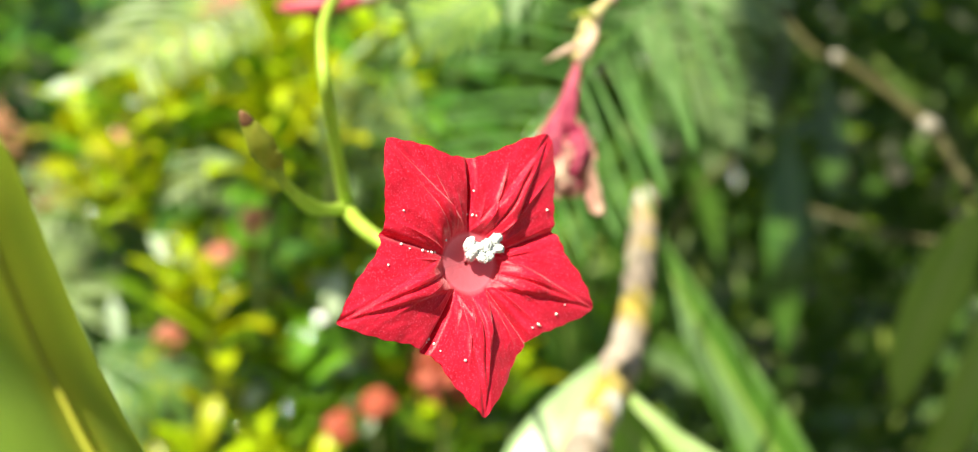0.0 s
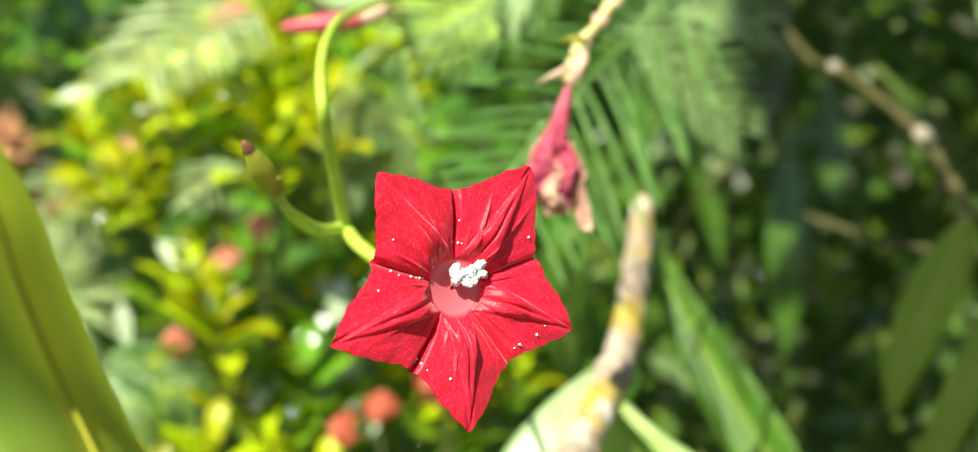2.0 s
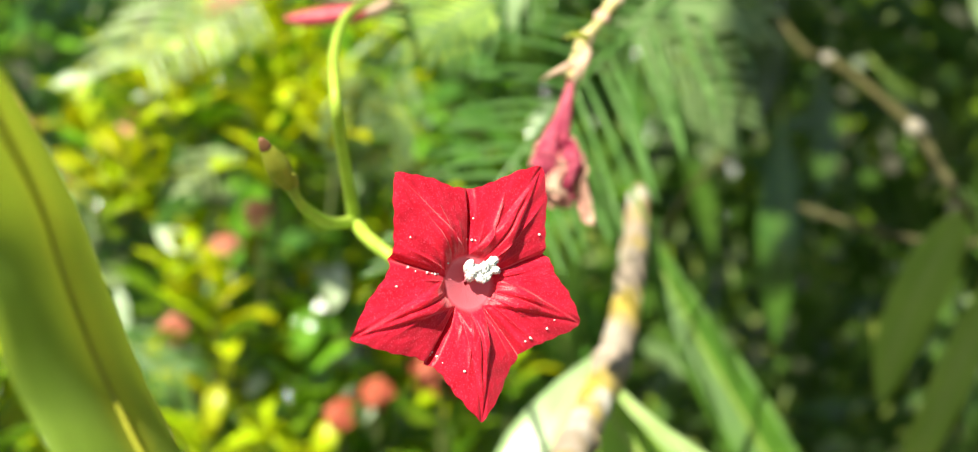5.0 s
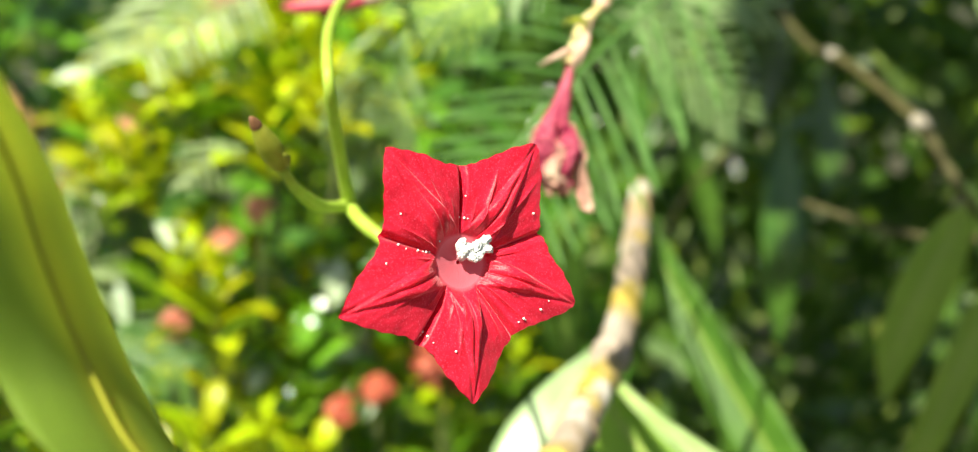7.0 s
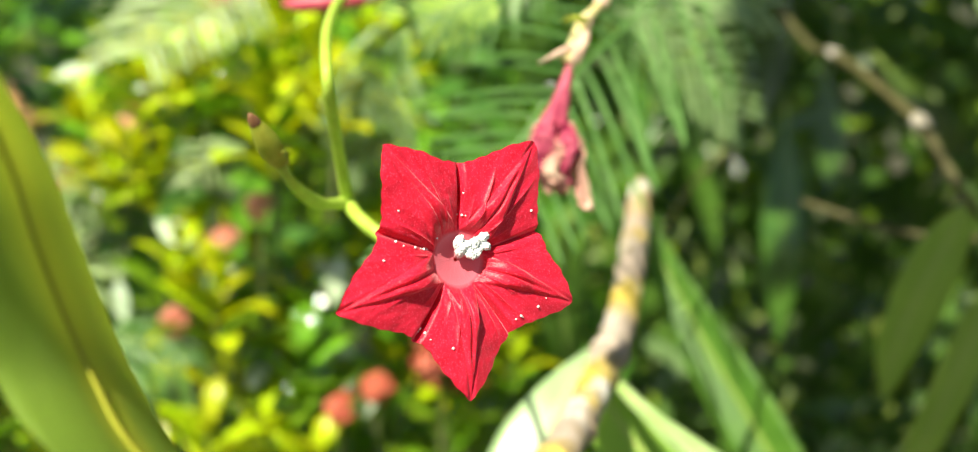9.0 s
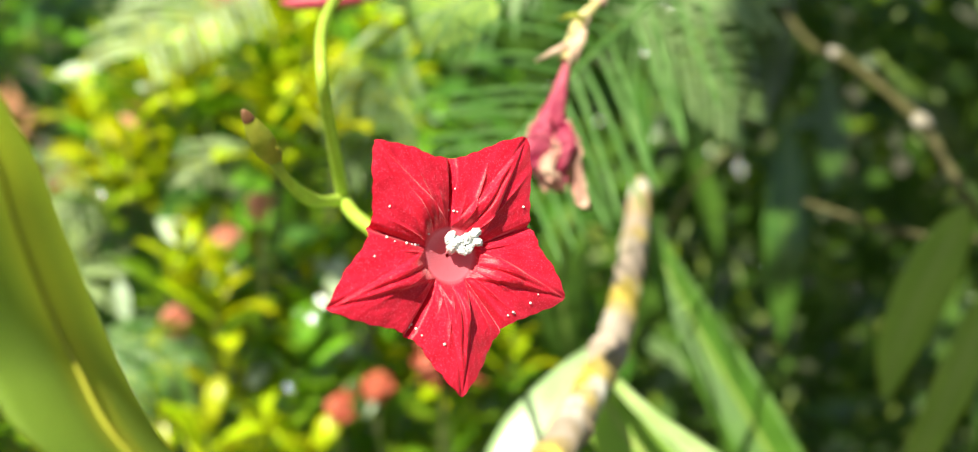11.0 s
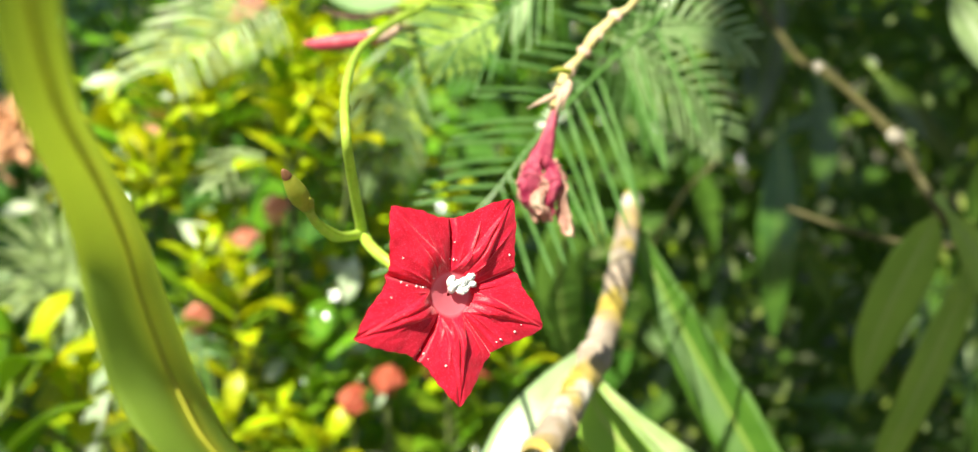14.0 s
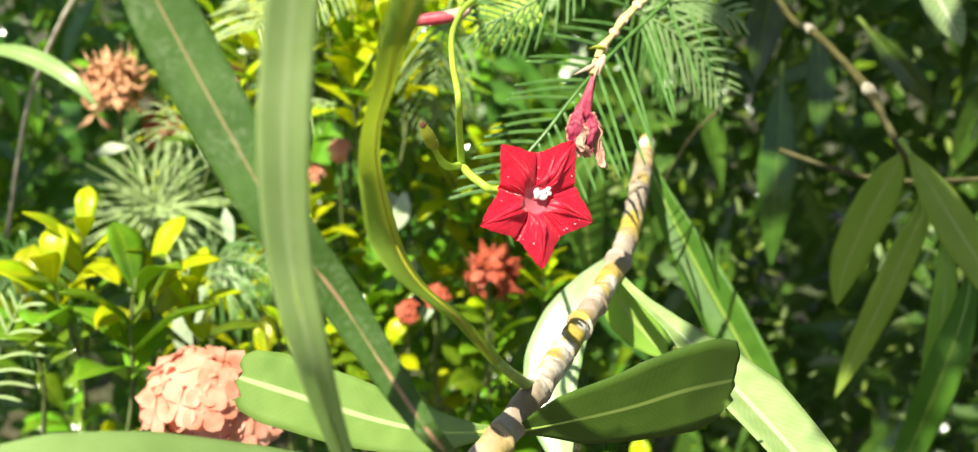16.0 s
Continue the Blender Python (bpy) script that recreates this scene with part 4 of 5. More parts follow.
oleander_leaf([(0.04404, 0.29350, 0.84297), (0.04962, 0.28407, 0.82836), (0.06013, 0.26814, 0.80910), (0.07114, 0.25258, 0.79099), (0.08260, 0.23674, 0.77194), (0.09150, 0.22569, 0.75164)], [(-0.25, -1, 0.0), (-0.2, -1, 0.0)], 0.0085, OLEANDER_MID, "green oleander leaf hanging with striped shadows", [(0, 0.1), (0.15, 0.35), (0.4, 0.85), (0.6, 1.0), (0.8, 0.85), (0.93, 0.45), (1, 0.03)], 0.25, 0.04, 9)
oleander_leaf([(0.03252, 0.33662, 0.76307), (0.02668, 0.33314, 0.79050), (0.02451, 0.33250, 0.80845), (0.02575, 0.33127, 0.82373), (0.02800, 0.33368, 0.83297)], [(-0.1, -1, 0.35), (0, -1, 0.3)], 0.0085, OLEANDER, "green oleander leaf crossed by thread-like shadows", OVAL, 0.2, 0.03, 10)
oleander_leaf([(0.02256, 0.17622, 0.83303), (0.02409, 0.17641, 0.82654), (0.02745, 0.17595, 0.82121), (0.03281, 0.17435, 0.81541), (0.03838, 0.17184, 0.81002)], [(0.2, -1, 0.3), (0.2, -1, 0.3)], 0.0066, OLEANDER_LOW, "small green oleander leaf below the stem", OVAL, 0.2, 0.03, 11)

# ---- oleander twig with hanging leaves ----
twig = thing("oleander_twig", (0.11876, 0.41571, 0.89641), "thin brown oleander twig with pale nodes", "twig")
part("bark", tube([(*(0.10969, 0.48639, 0.92416), 0.00156), (*(0.12257, 0.41242, 0.88506), 0.00148), (*(0.12651, 0.37963, 0.87979), 0.00179), (*(0.13062, 0.34603, 0.87178), 0.00148), (*(0.13409, 0.31842, 0.86293), 0.00211), (*(0.13890, 0.30917, 0.85251), 0.00156), (*(0.14361, 0.30127, 0.84313), 0.00172), (*(0.15252, 0.29255, 0.83064), 0.00140), (*(0.16709, 0.27717, 0.81287), 0.00125), (*(0.19325, 0.25753, 0.77983), 0.00125)], 90, 12, 0.15), TWIG, twig)
part("node", tube([(*(0.13206, 0.31907, 0.86527), 0.00156), (*(0.13324, 0.31761, 0.86379), 0.00265), (*(0.13501, 0.31710, 0.86192), 0.00234), (*(0.13628, 0.31664, 0.86028), 0.00156)], 12, 12, 0.2), DEADWOOD, twig, "pale swollen node")
part("node", tube([(*(0.12475, 0.38544, 0.88193), 0.00140), (*(0.12622, 0.38188, 0.88037), 0.00234), (*(0.12793, 0.37717, 0.87842), 0.00148)], 12, 12, 0.2), DEADWOOD, twig, "pale swollen node")
part("side_shoot", tube([(*(0.11026, 0.35418, 0.83084), 0.00109), (*(0.12930, 0.34279, 0.82605), 0.00117), (*(0.14470, 0.33221, 0.82430), 0.00109), (*(0.16176, 0.32262, 0.82570), 0.00101), (*(0.18781, 0.31402, 0.82967), 0.00101)], 30, 8, 0.1), TWIG, twig)
HANG = "green oleander leaf hanging from the twig"
oleander_leaf([(0.14361, 0.30127, 0.84313), (0.14056, 0.30294, 0.83150), (0.13384, 0.30519, 0.81161), (0.12895, 0.30670, 0.79260), (0.12701, 0.30699, 0.77624)], [(-0.4, -1, 0.1), (-0.3, -1, 0.1)], 0.0080, OLEANDER_LOW, HANG, OVAL, 0.15, 0.03, 12)
oleander_leaf([(0.15073, 0.29415, 0.83265), (0.14986, 0.28975, 0.82149), (0.14583, 0.29031, 0.80622), (0.13861, 0.29046, 0.78284), (0.13182, 0.29205, 0.76073), (0.12571, 0.29157, 0.74216)], [(-0.4, -1, 0.2), (-0.3, -1, 0.1)], 0.0058, OLEANDER_LOW, HANG, LANCE, 0.2, 0.03, 13)
oleander_leaf([(0.15689, 0.28801, 0.82556), (0.15750, 0.27911, 0.80268), (0.15795, 0.27637, 0.77598), (0.15620, 0.27339, 0.74863), (0.15337, 0.27018, 0.72063)], [(-0.3, -1, 0.1), (-0.4, -1, 0.1)], 0.0056, OLEANDER_LOW, HANG, LANCE, 0.2, 0.03, 14)
oleander_leaf([(0.16670, 0.27748, 0.81325), (0.16249, 0.26987, 0.78881), (0.15461, 0.26301, 0.76647), (0.14740, 0.26383, 0.73480), (0.13837, 0.25676, 0.71189)], [(-0.5, -1, 0.1), (-0.5, -1, 0.1)], 0.0068, OLEANDER_MID, HANG, LANCE, 0.2, 0.03, 15)
oleander_leaf([(0.14392, 0.29868, 0.84493), (0.15094, 0.28214, 0.83090), (0.16324, 0.26571, 0.80978), (0.17940, 0.25378, 0.78592)], [(-0.5, -1, 0.3), (-0.5, -1, 0.3)], 0.0072, OLEANDER_LOW, HANG, LANCE, 0.2, 0.03, 16)
oleander_leaf([(0.15358, 0.33766, 0.91181), (0.16055, 0.33465, 0.90112), (0.16620, 0.32957, 0.89061), (0.17037, 0.32354, 0.88054)], [(-0.3, -1, 0.4), (-0.3, -1, 0.4)], 0.0068, VEINED, "pale oleander leaf with feathered side veins", OVAL, 0.2, 0.03, 17)

oleander_leaf([(-0.02086, 0.34150, 0.91614), (-0.03472, 0.33381, 0.90711), (-0.04611, 0.32781, 0.90467), (-0.05617, 0.32309, 0.90730)], [(0.1, -0.8, 0.6)] * 2, 0.0050, OLEANDER_WHITE, "pale oleander leaf above the red bud", OVAL, 0.15, 0.03, 21)
oleander_leaf([(0.02070, 0.29280, 0.91560), (0.01050, 0.30990, 0.91059), (0.00835, 0.30763, 0.90162), (0.00620, 0.30546, 0.89304)], [(0.2, -1, 0.3)] * 2, 0.0030, OLEANDER_WHITE, "small pale oleander leaf hanging behind the stalk", OVAL, 0.15, 0.03, 22)

# shade is put into these leaves by their dark green
SHADE = "hanging oleander leaf coloured dark for shade"
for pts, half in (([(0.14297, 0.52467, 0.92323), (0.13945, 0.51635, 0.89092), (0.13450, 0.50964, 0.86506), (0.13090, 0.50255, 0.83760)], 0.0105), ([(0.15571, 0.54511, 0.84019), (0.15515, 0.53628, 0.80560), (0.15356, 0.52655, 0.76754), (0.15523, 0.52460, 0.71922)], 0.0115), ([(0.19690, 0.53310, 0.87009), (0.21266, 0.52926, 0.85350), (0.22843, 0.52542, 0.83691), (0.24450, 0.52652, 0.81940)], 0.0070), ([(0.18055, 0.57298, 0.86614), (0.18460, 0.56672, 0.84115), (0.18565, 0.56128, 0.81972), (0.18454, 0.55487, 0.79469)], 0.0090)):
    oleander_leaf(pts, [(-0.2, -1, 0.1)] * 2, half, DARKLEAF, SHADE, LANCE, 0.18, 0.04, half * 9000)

# ---- old vine stems behind the red bud ----
old_vine = thing("old_vine_stem", (0.00081, 0.27979, 0.90770), "tan old vine stem with dark curled tendril", "vine")
part("stem", tube([(*(0.02072, 0.29277, 0.91618), 0.0011), (*(0.00471, 0.28029, 0.90925), 0.0011), (*(-0.00487, 0.27407, 0.90603), 0.0013), (*(-0.01130, 0.26787, 0.90257), 0.0011), (*(-0.01901, 0.25696, 0.90103), 0.0010), (*(-0.02126, 0.20764, 0.90214), 0.0009)], 40, 10, 0.2), PEDUNCLE, old_vine)
part("tendril", tube([(*(-0.01901, 0.25696, 0.90103), 0.0006), (*(-0.02655, 0.26784, 0.90392), 0.0007), (*(-0.03573, 0.27229, 0.90204), 0.0008), (*(-0.04326, 0.27726, 0.90203), 0.0008), (*(-0.04918, 0.27769, 0.90427), 0.0006)], 40, 8, 0.3), DARK_TENDRIL, old_vine, "dark brown curled tendril")

# ---- single leaves among the shoots, sun sheen put in their colour ----
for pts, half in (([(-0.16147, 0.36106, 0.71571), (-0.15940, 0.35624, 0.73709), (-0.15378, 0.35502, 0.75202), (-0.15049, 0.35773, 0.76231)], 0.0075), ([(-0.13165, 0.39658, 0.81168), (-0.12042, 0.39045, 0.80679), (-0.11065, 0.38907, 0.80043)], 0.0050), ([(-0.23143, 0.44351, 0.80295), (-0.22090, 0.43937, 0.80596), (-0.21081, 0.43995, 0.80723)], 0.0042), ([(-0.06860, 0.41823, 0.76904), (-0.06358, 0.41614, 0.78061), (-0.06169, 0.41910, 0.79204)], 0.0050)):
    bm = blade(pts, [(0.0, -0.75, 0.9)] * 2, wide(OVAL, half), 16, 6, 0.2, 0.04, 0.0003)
    tagged(link("shrub_leaf", bm, PALE_LEAF), "single shrub leaf coloured pale for its sun sheen", "leaf", "sunlit shrub leaves")
oleander_leaf([(-0.25707, 0.35612, 0.86822), (-0.22752, 0.34690, 0.86984), (-0.20910, 0.34127, 0.86689), (-0.19225, 0.33426, 0.85949), (-0.18077, 0.33130, 0.84859)], [(0.2, -1, 0.6)] * 2, 0.0040, OLEANDER_PALE, "narrow pale leaf arching over the shrub", LANCE, 0.2, 0.03, 18)

# small leaves added as white glints; the glint is their pale colour
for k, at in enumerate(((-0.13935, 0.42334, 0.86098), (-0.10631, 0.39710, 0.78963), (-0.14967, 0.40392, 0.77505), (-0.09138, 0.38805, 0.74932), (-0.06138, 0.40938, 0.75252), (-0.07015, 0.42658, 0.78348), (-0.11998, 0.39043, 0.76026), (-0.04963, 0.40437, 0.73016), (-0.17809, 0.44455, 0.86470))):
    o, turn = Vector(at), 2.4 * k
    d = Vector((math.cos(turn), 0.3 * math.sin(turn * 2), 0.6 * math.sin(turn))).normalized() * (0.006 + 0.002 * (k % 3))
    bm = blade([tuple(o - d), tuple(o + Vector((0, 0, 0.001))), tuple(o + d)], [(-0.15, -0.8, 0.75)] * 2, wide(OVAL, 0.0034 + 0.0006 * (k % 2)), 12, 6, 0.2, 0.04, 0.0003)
    tagged(link("shrub_leaf", bm, PALE_LEAF), "small shrub leaf added and coloured pale as a sun glint", "leaf", "sunlit shrub leaves")

# ---- dead twig ----
dead = thing("dead_twig", (-0.21785, 0.45098, 0.91198), "thin bleached dead twig crossing the shrub", "twig")
part("wood", tube([(*(-0.20782, 0.45786, 0.93799), 0.0012), (*(-0.21930, 0.45021, 0.90908), 0.0013), (*(-0.23089, 0.44476, 0.88882), 0.0014), (*(-0.24393, 0.43854, 0.86566), 0.0012), (*(-0.26730, 0.44805, 0.82425), 0.0012), (*(-0.29731, 0.46853, 0.74549), 0.0012)], 40, 10, 0.25), DEADWOOD, dead)

dry = thing("dry_twig", (0.06379, 0.32433, 0.83968), "short dry brown twig behind the feathery leaf", "twig")
part("wood", tube([(*(0.05844, 0.38421, 0.79590), 0.0004), (*(0.07243, 0.37349, 0.82878), 0.0004), (*(0.07845, 0.36641, 0.83953), 0.0009), (*(0.08339, 0.36783, 0.84388), 0.0009), (*(0.08723, 0.36890, 0.84715), 0.0003)], 24, 10, 0.35), TWIG, dry)

# ---- ixora shrub ----
rnd = random.Random(21)


def shoot_proto(young, pairs, size, seed):
    """A short upright shoot with crossed pairs of oval leaves; the top pairs are young."""
    r = random.Random(seed)
    root = thing("ixora_shoot", (0, 0, 0), "", "shrub shoot", "ixora shoots")
    h = pairs * size * 0.25
    part("stem", tube([(0, 0, -h * 0.6, 0.0009), (0.002, 0, 0, 0.0008), (0, 0.001, h * 0.6, 0.0007), (0, 0, h, 0.0005)], 12, 6), VINE_DARK, root)
    for k in range(pairs):
        z = h * (k + 0.4) / pairs
        for sgn in (0, 1):
            a = k * 1.57 + sgn * math.pi + r.uniform(-0.4, 0.4)
            up = 0.35 + 0.75 * k / pairs + r.uniform(-0.2, 0.2)
            ln = size * (1 - 0.35 * k / pairs) * r.uniform(0.8, 1.1)
            d = Vector((math.cos(a) * math.cos(up), math.sin(a) * math.cos(up), math.sin(up)))
            o = Vector((0, 0, z))
            q = [o, o + d * ln * 0.5 + Vector((0, 0, ln * 0.06)), o + d * ln - Vector((0, 0, ln * r.uniform(0.0, 0.2)))]
            face = Vector((-math.cos(a) * math.sin(up), -math.sin(a) * math.sin(up), math.cos(up)))
            bm = blade([tuple(v) for v in q], [face, face], wide(LANCE, ln * r.uniform(0.17, 0.24)), 9, 4, 0.25, 0.04, 0.0003, k)
            part("leaf", bm, IXORA_YOUNG if k >= pairs - young else IXORA, root)
    return root


PROTOS = [shoot_proto(y, p, s, i) for i, (y, p, s) in enumerate(((2, 4, 0.036), (3, 4, 0.032), (0, 4, 0.038), (1, 5, 0.034), (3, 3, 0.038), (0, 4, 0.038)))]


def shoot(kind, at, lean, turn, scale=1.0):
    m = Matrix.Translation(at) @ Euler((radians(lean[0]), radians(lean[1]), radians(turn))).to_matrix().to_4x4() @ Matrix.Scale(scale, 4)
    ob = copy_thing(PROTOS[kind], m)
    tagged(ob, ("ixora shoot with glossy green and yellow young leaves", "ixora shoot with bright yellow-green young leaves", "ixora shoot with glossy green leaves", "leafy ixora shoot with yellowish tips", "short ixora shoot with yellow-green leaves", "shaded ixora shoot with dark green leaves")[kind])
    ob.scale = (scale, scale, scale)
    return ob


# shoots that stand out
STANDING_SHOOTS = (
    (1, (-0.17032, 0.27437, 0.78190), (4, 4), 35, 0.85),
    (4, (-0.14776, 0.28199, 0.76926), (6, -5), 80, 0.85),
    (1, (-0.13411, 0.28458, 0.75820), (2, 6), 15, 0.8),
    (0, (-0.17468, 0.26952, 0.76200), (8, -6), 20, 0.9),
    (2, (-0.14745, 0.25235, 0.75700), (4, 8), 70, 0.95),
    (1, (-0.10007, 0.38257, 0.75368), (0, -8), 10, 1.0),
    (4, (-0.14301, 0.39938, 0.82378), (10, 0), 40, 0.95),
    (1, (-0.13210, 0.42284, 0.83377), (5, 6), 100, 0.9),
    (3, (-0.11114, 0.43326, 0.83211), (0, 5), 10, 0.9),
    (1, (-0.06840, 0.37783, 0.85352), (0, 4), 30, 1.0),
    (0, (-0.08255, 0.39391, 0.83697), (0, -4), 80, 0.9),
)
UPPER_SHOOTS = (
    (4, (-0.11265, 0.40751, 0.73123), (4, 0), 15, 0.9),
    (2, (-0.01568, 0.37515, 0.71641), (0, 5), 45, 0.9),
    (1, (0.00902, 0.37337, 0.74753), (0, 10), 75, 0.8),
    (4, (-0.14798, 0.40069, 0.70790), (6, 0), 10, 0.9),
    (0, (-0.19953, 0.28808, 0.74031), (5, 0), 33, 1.0),
    (1, (-0.10422, 0.35176, 0.71417), (6, 4), 20, 1.1),
    (3, (-0.12411, 0.35429, 0.68551), (5, -6), 75, 1.1),
)
LOWER_SHOOTS = (
    (1, (-0.14006, 0.44017, 0.84227), (0, 4), 20, 1.0),
    (4, (-0.12740, 0.45141, 0.84645), (0, -5), 75, 1.0),
    (1, (-0.15869, 0.44821, 0.83274), (0, 3), 130, 1.0),
    (1, (-0.16153, 0.43174, 0.80548), (0, -4), 50, 1.0),
    (4, (-0.14219, 0.42178, 0.80655), (0, 6), 10, 1.0),
    (1, (-0.10354, 0.37183, 0.76688), (0, 3), 60, 1.0),
    (1, (-0.08582, 0.35531, 0.68581), (8, 4), 50, 1.1),
    (2, (-0.07918, 0.38689, 0.72810), (5, 8), 10, 1.0),
    (2, (-0.06906, 0.39213, 0.70716), (5, 0), 25, 1.1),
    (4, (-0.04400, 0.44178, 0.77804), (5, 0), 60, 0.9),
    (1, (-0.05541, 0.35254, 0.83926), (0, 4), 25, 1.0),
    (4, (-0.07890, 0.37036, 0.83100), (0, -4), 70, 1.0),
    (1, (-0.04650, 0.39394, 0.83735), (0, 3), 50, 0.9),
    (1, (-0.11345, 0.37386, 0.84562), (0, -3), 15, 1.0),
)
for kind, at, lean, turn, sc in STANDING_SHOOTS + UPPER_SHOOTS + LOWER_SHOOTS:
    shoot(kind, at, lean, turn, sc * (1.2 if at[1] < 0.34 else 0.95))
    if at[1] > 0.34 and not (at[0] > -0.08 and at[2] < 0.79):
        for _ in range(2):
            near = (at[0] + rnd.uniform(-0.03, 0.03), at[1] + rnd.uniform(0.0, 0.05), at[2] + rnd.uniform(-0.02, 0.015))
            shoot(rnd.choice((kind, kind, 0, 1, 3)), near, (rnd.uniform(-5, 25), rnd.uniform(-20, 20)), rnd.uniform(0, 360), rnd.uniform(0.75, 1.0))
# the rest of the shrub, a loose bank rising to the back
for k in range(330):
    x, y = rnd.uniform(-0.5, 0.10), rnd.uniform(0.40, 0.70)
    z = rnd.uniform(0.58, 0.93) + (y - 0.5) * 0.25
    if x > -0.03 and z > 0.78:
        z -= 0.15
    if (x < -0.14 and z > (0.66 if k % 2 else 0.73)) or (x > 0.0 and z > 0.62):
        continue
    shoot(rnd.choice((0, 1, 1, 2, 4, 3, 4, 5, 3, 2)), (x, y, z), (rnd.uniform(-5, 30), rnd.uniform(-25, 25)), rnd.uniform(0, 360), rnd.uniform(0.85, 1.25))
for ob in PROTOS:
    for o in (*ob.children_recursive, ob):
        bpy.data.objects.remove(o)


def cluster(at, radius, count, material, label, seed, up=(0, -0.4, 0.9), petal=0.006, curl=0.2, slim=0.36):
    """A domed head of small four-petalled flowers."""
    r = random.Random(seed)
    root = thing("ixora_flower_head", at, label, "flower", "ixora flower heads")
    u = Vector(up).normalized()
    part("stalk", tube([(*(Vector(at) + u * radius * 0.3), 0.0009), (*at, 0.001), (*(Vector(at) + Vector((0, radius * 0.7, -0.06))), 0.0013), (*(Vector(at) + Vector((0.01, radius + 0.02, -0.14))), 0.0015), (at[0] + 0.02, at[1] + radius + 0.05, -0.01, 0.003)], 20, 6), VINE_DARK, root)
    for k in range(count):
        d = (u + Vector((r.gauss(0, 0.55), r.gauss(0, 0.55), r.gauss(0, 0.55)))).normalized()
        o = Vector(at) + d * radius * r.uniform(0.6, 1.1)
        bm = tube([(*(Vector(at) + d * radius * 0.15), 0.0004), (*o, 0.0005)], 3, 5)
        e1 = d.orthogonal().normalized()
        e2 = d.cross(e1)
        a0 = r.uniform(0, 1.6)
        for j in range(4):
            a = a0 + j * math.pi / 2
            e = e1 * math.cos(a) + e2 * math.sin(a)
            s = d.cross(e)
            tip = o + e * petal + d * petal * curl * r.uniform(-1, 1)
            w = petal * slim
            rim = [(0.22, 0.45), (0.45, 0.95), (0.68, 1.0), (0.88, 0.62)]
            right = [o + e * petal * a1 + s * w * b1 + d * 0.0004 * b1 for a1, b1 in rim]
            left = [o + e * petal * a1 - s * w * b1 + d * 0.0004 * b1 for a1, b1 in reversed(rim)]
            vs = [bm.verts.new(v) for v in (o, *right, tip, *left)]
            bm.faces.new(vs)
        part("floret", bm, material, root)
    return root


cluster((-0.10419, 0.20647, 0.77365), 0.019, 70, CORAL, "domed head of salmon-coral ixora flowers", 1, (0, -0.6, 0.8), 0.0078, 0.35, 0.42)
cluster((-0.09566, 0.20933, 0.76500), 0.016, 46, CORAL, "salmon-coral ixora flower head", 2, (0.2, -0.6, 0.8), 0.0074, 0.35, 0.42)
cluster((-0.21902, 0.45045, 0.83132), 0.019, 46, TAN_ORANGE, "faded orange ixora flower head", 3, (0, -0.3, 0.9), 0.011, 1.4, 0.16)
cluster((-0.20108, 0.46521, 0.80931), 0.013, 24, ORANGE, "small orange-red ixora flower head", 4, (0, -0.6, 0.7), 0.006)
cluster((-0.01667, 0.37227, 0.76219), 0.0115, 20, ORANGE, "orange-red ixora flower head in shade", 5, (0.3, -0.6, 0.7), 0.0085, 0.9, 0.3)
cluster((-0.04317, 0.38469, 0.74635), 0.0067, 16, ORANGE, "small orange ixora flower head", 6, (0, -0.8, 0.5), 0.0042)
cluster((-0.05480, 0.36518, 0.74562), 0.0060, 14, ORANGE, "small orange ixora flower head", 7, (0, -0.7, 0.6), 0.0042)
cluster((-0.09220, 0.40543, 0.81496), 0.0075, 14, CORAL, "small coral ixora flower head", 8, (0, -0.8, 0.5), 0.0042)
cluster((-0.10608, 0.40193, 0.80259), 0.0067, 14, CORAL, "small coral ixora flower head", 9, (0, -0.8, 0.5), 0.0042)
cluster((-0.14764, 0.43108, 0.84726), 0.0060, 12, CORAL, "small coral ixora flower head", 10, (0, -0.8, 0.5), 0.0042)
cluster((-0.10272, 0.41910, 0.89724), 0.007, 10, BUDRED, "small red flower head", 11, (0, -0.8, 0.5), 0.005)
cluster((-0.12026, 0.37624, 0.77689), 0.0053, 10, CORAL_DEEP, "small coral flower head", 12, (0, -0.8, 0.5), 0.0042)


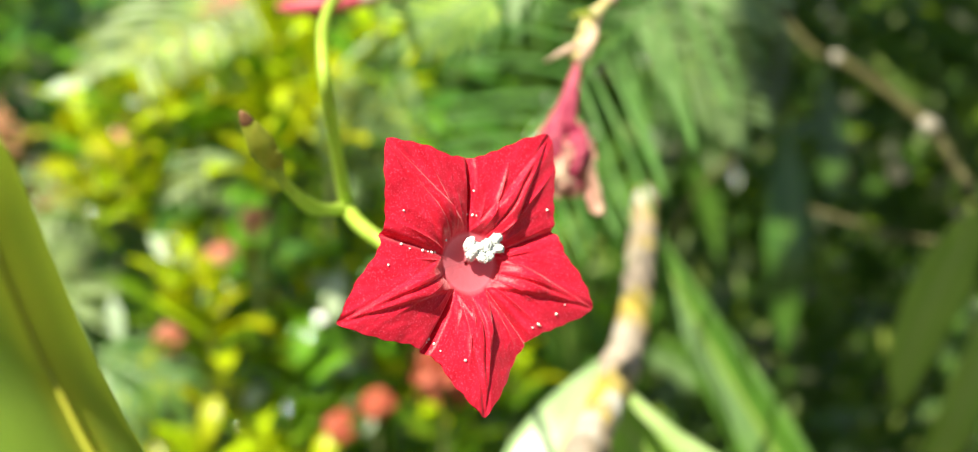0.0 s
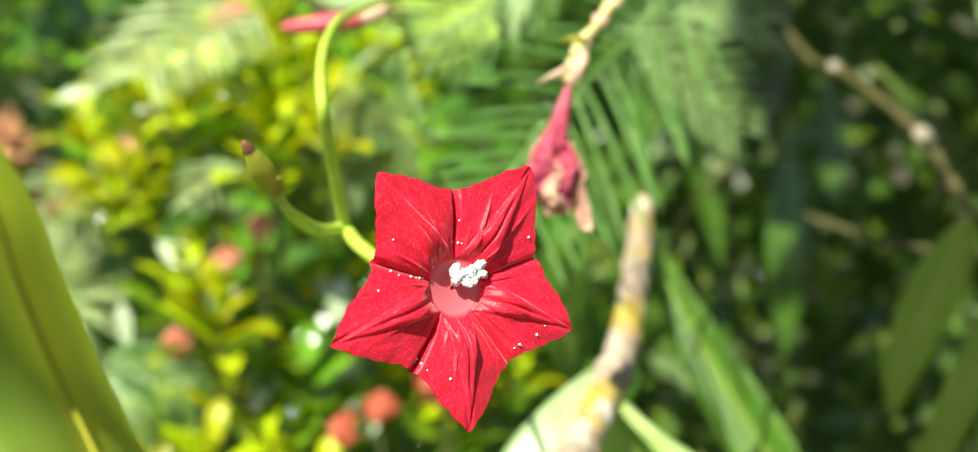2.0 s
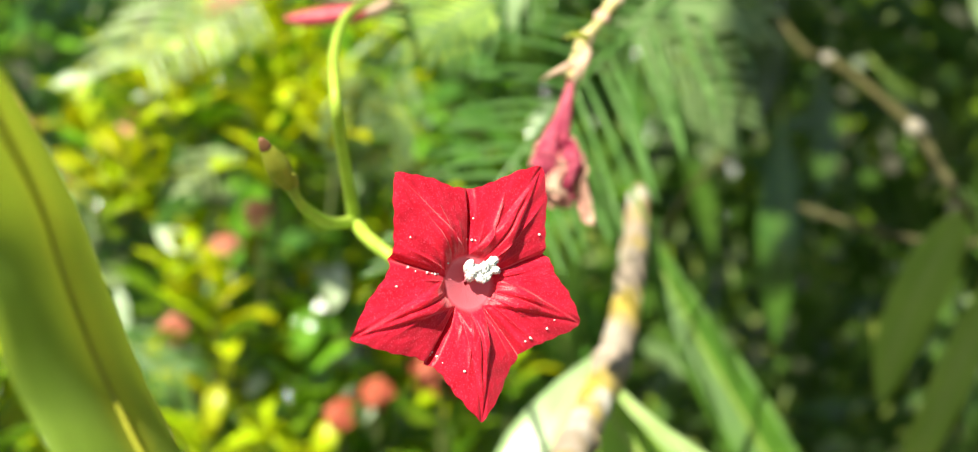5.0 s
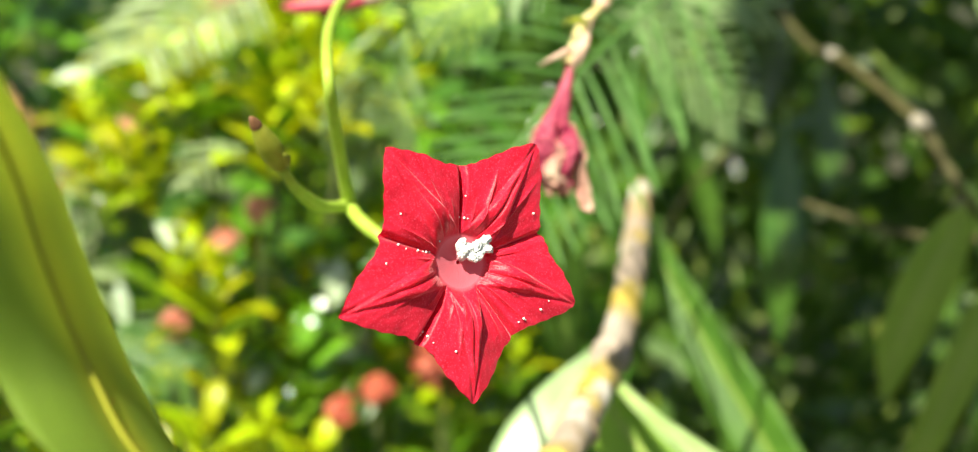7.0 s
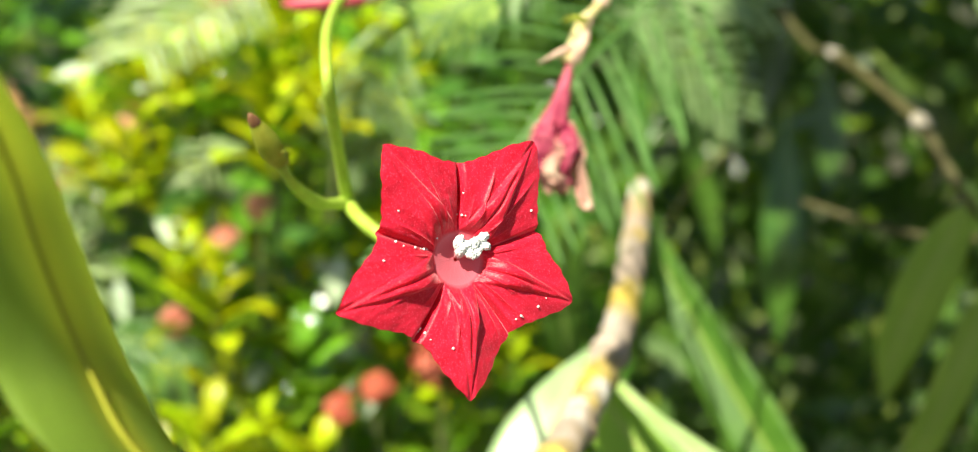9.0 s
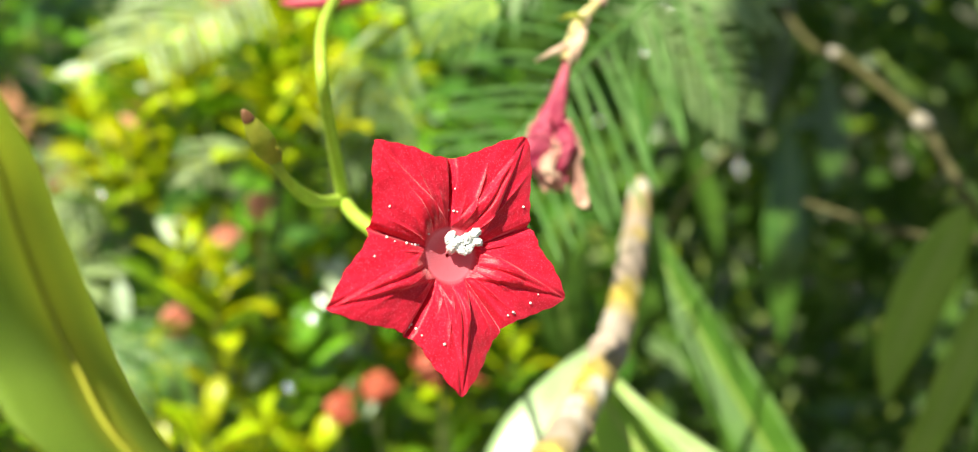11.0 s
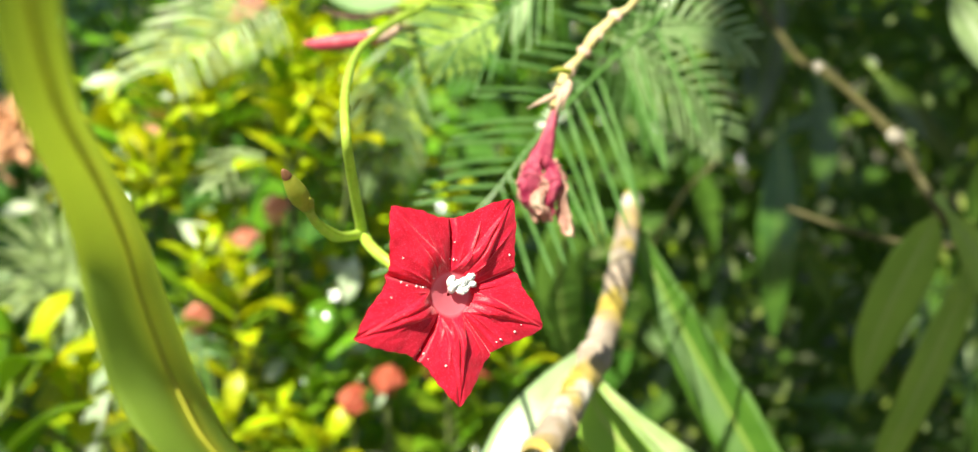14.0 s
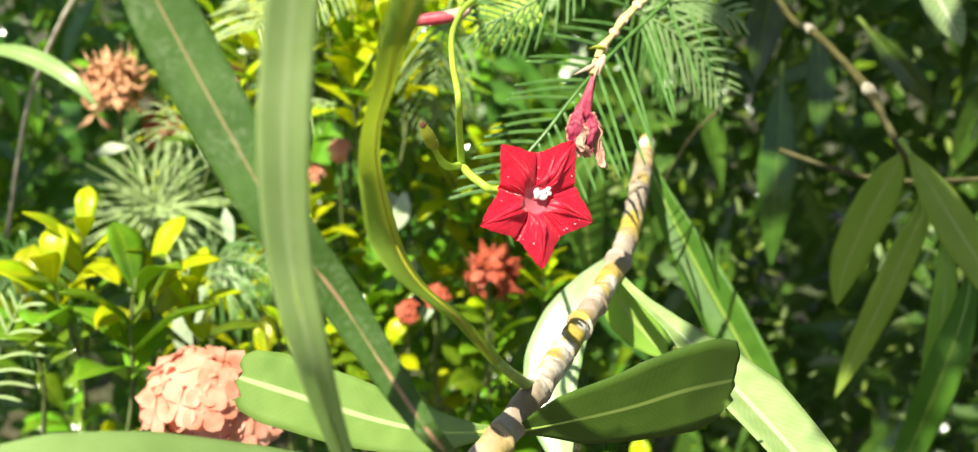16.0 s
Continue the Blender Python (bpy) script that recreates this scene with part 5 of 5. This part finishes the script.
# ---- hedge behind ----
def leaf_bank(name, count, box, size, materials, label, seed, slope=0.0, facing=0.6, gap=None, openings=()):
    """Many loose leaves in a box; gap: a spot below that stays open to the sun, and how wide."""
    r = random.Random(seed)
    verts, faces, mats = [], [], []
    for k in range(count):
        p = Vector([r.uniform(a, b) for a, b in box])
        p.z += slope * (p.y - box[1][0])
        if gap and ((p - Vector(gap[0])).cross(SUN_FROM)).length < gap[1]:
            continue
        ln = size * r.uniform(0.6, 1.2)
        d = Vector((r.gauss(0, 1), r.gauss(0, 0.6), r.gauss(-0.3, 0.8))).normalized()
        n = (Vector((0, -facing, 0.7)) + Vector((r.gauss(0, 0.5), r.gauss(0, 0.5), r.gauss(0, 0.5)))).normalized()
        s = d.cross(n).normalized()
        n = s.cross(d)
        w = ln * r.uniform(0.13, 0.22)
        if any((p - Vector(spot)).cross(SUN_FROM).length < reach for spot, reach in openings):
            continue
        b0 = len(verts)
        for t, f in ((0, 0.0), (0.3, 0.85), (0.65, 0.8), (1.0, 0.0)):
            c = p + d * ln * t - Vector((0, 0, ln * 0.2 * t * t))
            verts += [c - s * w * f + n * w * 0.3 * f, c, c + s * w * f + n * w * 0.3 * f]
        for i in range(3):
            for j in range(2):
                a = b0 + i * 3 + j
                faces.append((a, a + 1, a + 4, a + 3))
                mats.append(k % len(materials))
    me = bpy.data.meshes.new(name)
    me.from_pydata([tuple(v) for v in verts], [], faces)
    for m in materials:
        me.materials.append(m)
    me.polygons.foreach_set("material_index", mats)
    me.uv_layers.new(name="UVMap")
    me.update()
    return tagged(new(name, me), label, "foliage", kind="stuff")


# the dark leaf colour stands in for shade inside the foliage
leaf_bank("shrub_foliage", 5200, ((-1.1, 0.10), (0.60, 1.1), (0.25, 0.95)), 0.05, [DARKLEAF, DARKLEAF, IXORA, DARKLEAF], "dense shrub leaves behind the flowers, mostly coloured dark for shade", 31, 0.35)
leaf_bank("hedge_foliage", 5200, ((0.0, 1.3), (0.62, 1.3), (0.2, 1.15)), 0.07, [DARKLEAF], "oleander foliage with deep shade in its leaf colour", 32, 0.3)
# bright little leaves added to give sunfleck dots against the dark hedge
leaf_bank("hedge_leaflets", 1500, ((0.05, 0.75), (0.58, 0.75), (0.42, 0.95)), 0.012, [IXORA, OLEANDER_LOW, OLEANDER_PALE], "small bright leaves added to dot the dark hedge like sunflecks", 35)
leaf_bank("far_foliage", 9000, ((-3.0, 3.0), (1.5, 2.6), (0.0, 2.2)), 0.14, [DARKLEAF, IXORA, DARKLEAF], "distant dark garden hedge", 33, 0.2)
# unseen leaf banks overhead, added to cast shade, with holes left for sun
leaf_bank("canopy_bough", 240, ((-0.90, -0.50), (0.0, 0.55), (1.32, 1.5)), 0.10, [DARKLEAF], "unseen leaves overhead, added to shade the left background", 37)
leaf_bank("canopy_foliage", 2150, ((-0.08, 0.95), (-0.50, 0.85), (1.30, 1.5)), 0.10, [DARKLEAF], "unseen oleander leaves overhead, added to shade the right side", 34, gap=((0.30632, 0.67650, 0.70512), 0.05), openings=(((0.136, 0.303, 0.815), 0.028), ((0.227, 0.482, 0.759), 0.035)))
leaf_bank("canopy_spray", 130, ((-0.125, -0.04), (-0.24, -0.10), (1.30, 1.42)), 0.035, [DARKLEAF], "unseen leaves overhead, added to shade the hanging leaves", 41, openings=(((0.030, 0.190, 0.890), 0.035), ((0.020, 0.150, 0.890), 0.035), ((0.085, 0.235, 0.780), 0.03), ((0.136, 0.303, 0.815), 0.02)))
leaf_bank("canopy_tip", 90, ((-0.53, -0.42), (0.14, 0.60), (1.32, 1.45)), 0.08, [DARKLEAF], "unseen leaves overhead, added to darken the far left", 42)
# leaves added for bright spots; the highlight is mostly their pale colour
leaf_bank("hedge_sprig", 46, ((0.205, 0.249), (0.452, 0.512), (0.731, 0.787)), 0.014, [OLEANDER_PALE, OLEANDER_WHITE, IXORA], "small leaves added to the hedge, coloured pale as sun spots", 40)
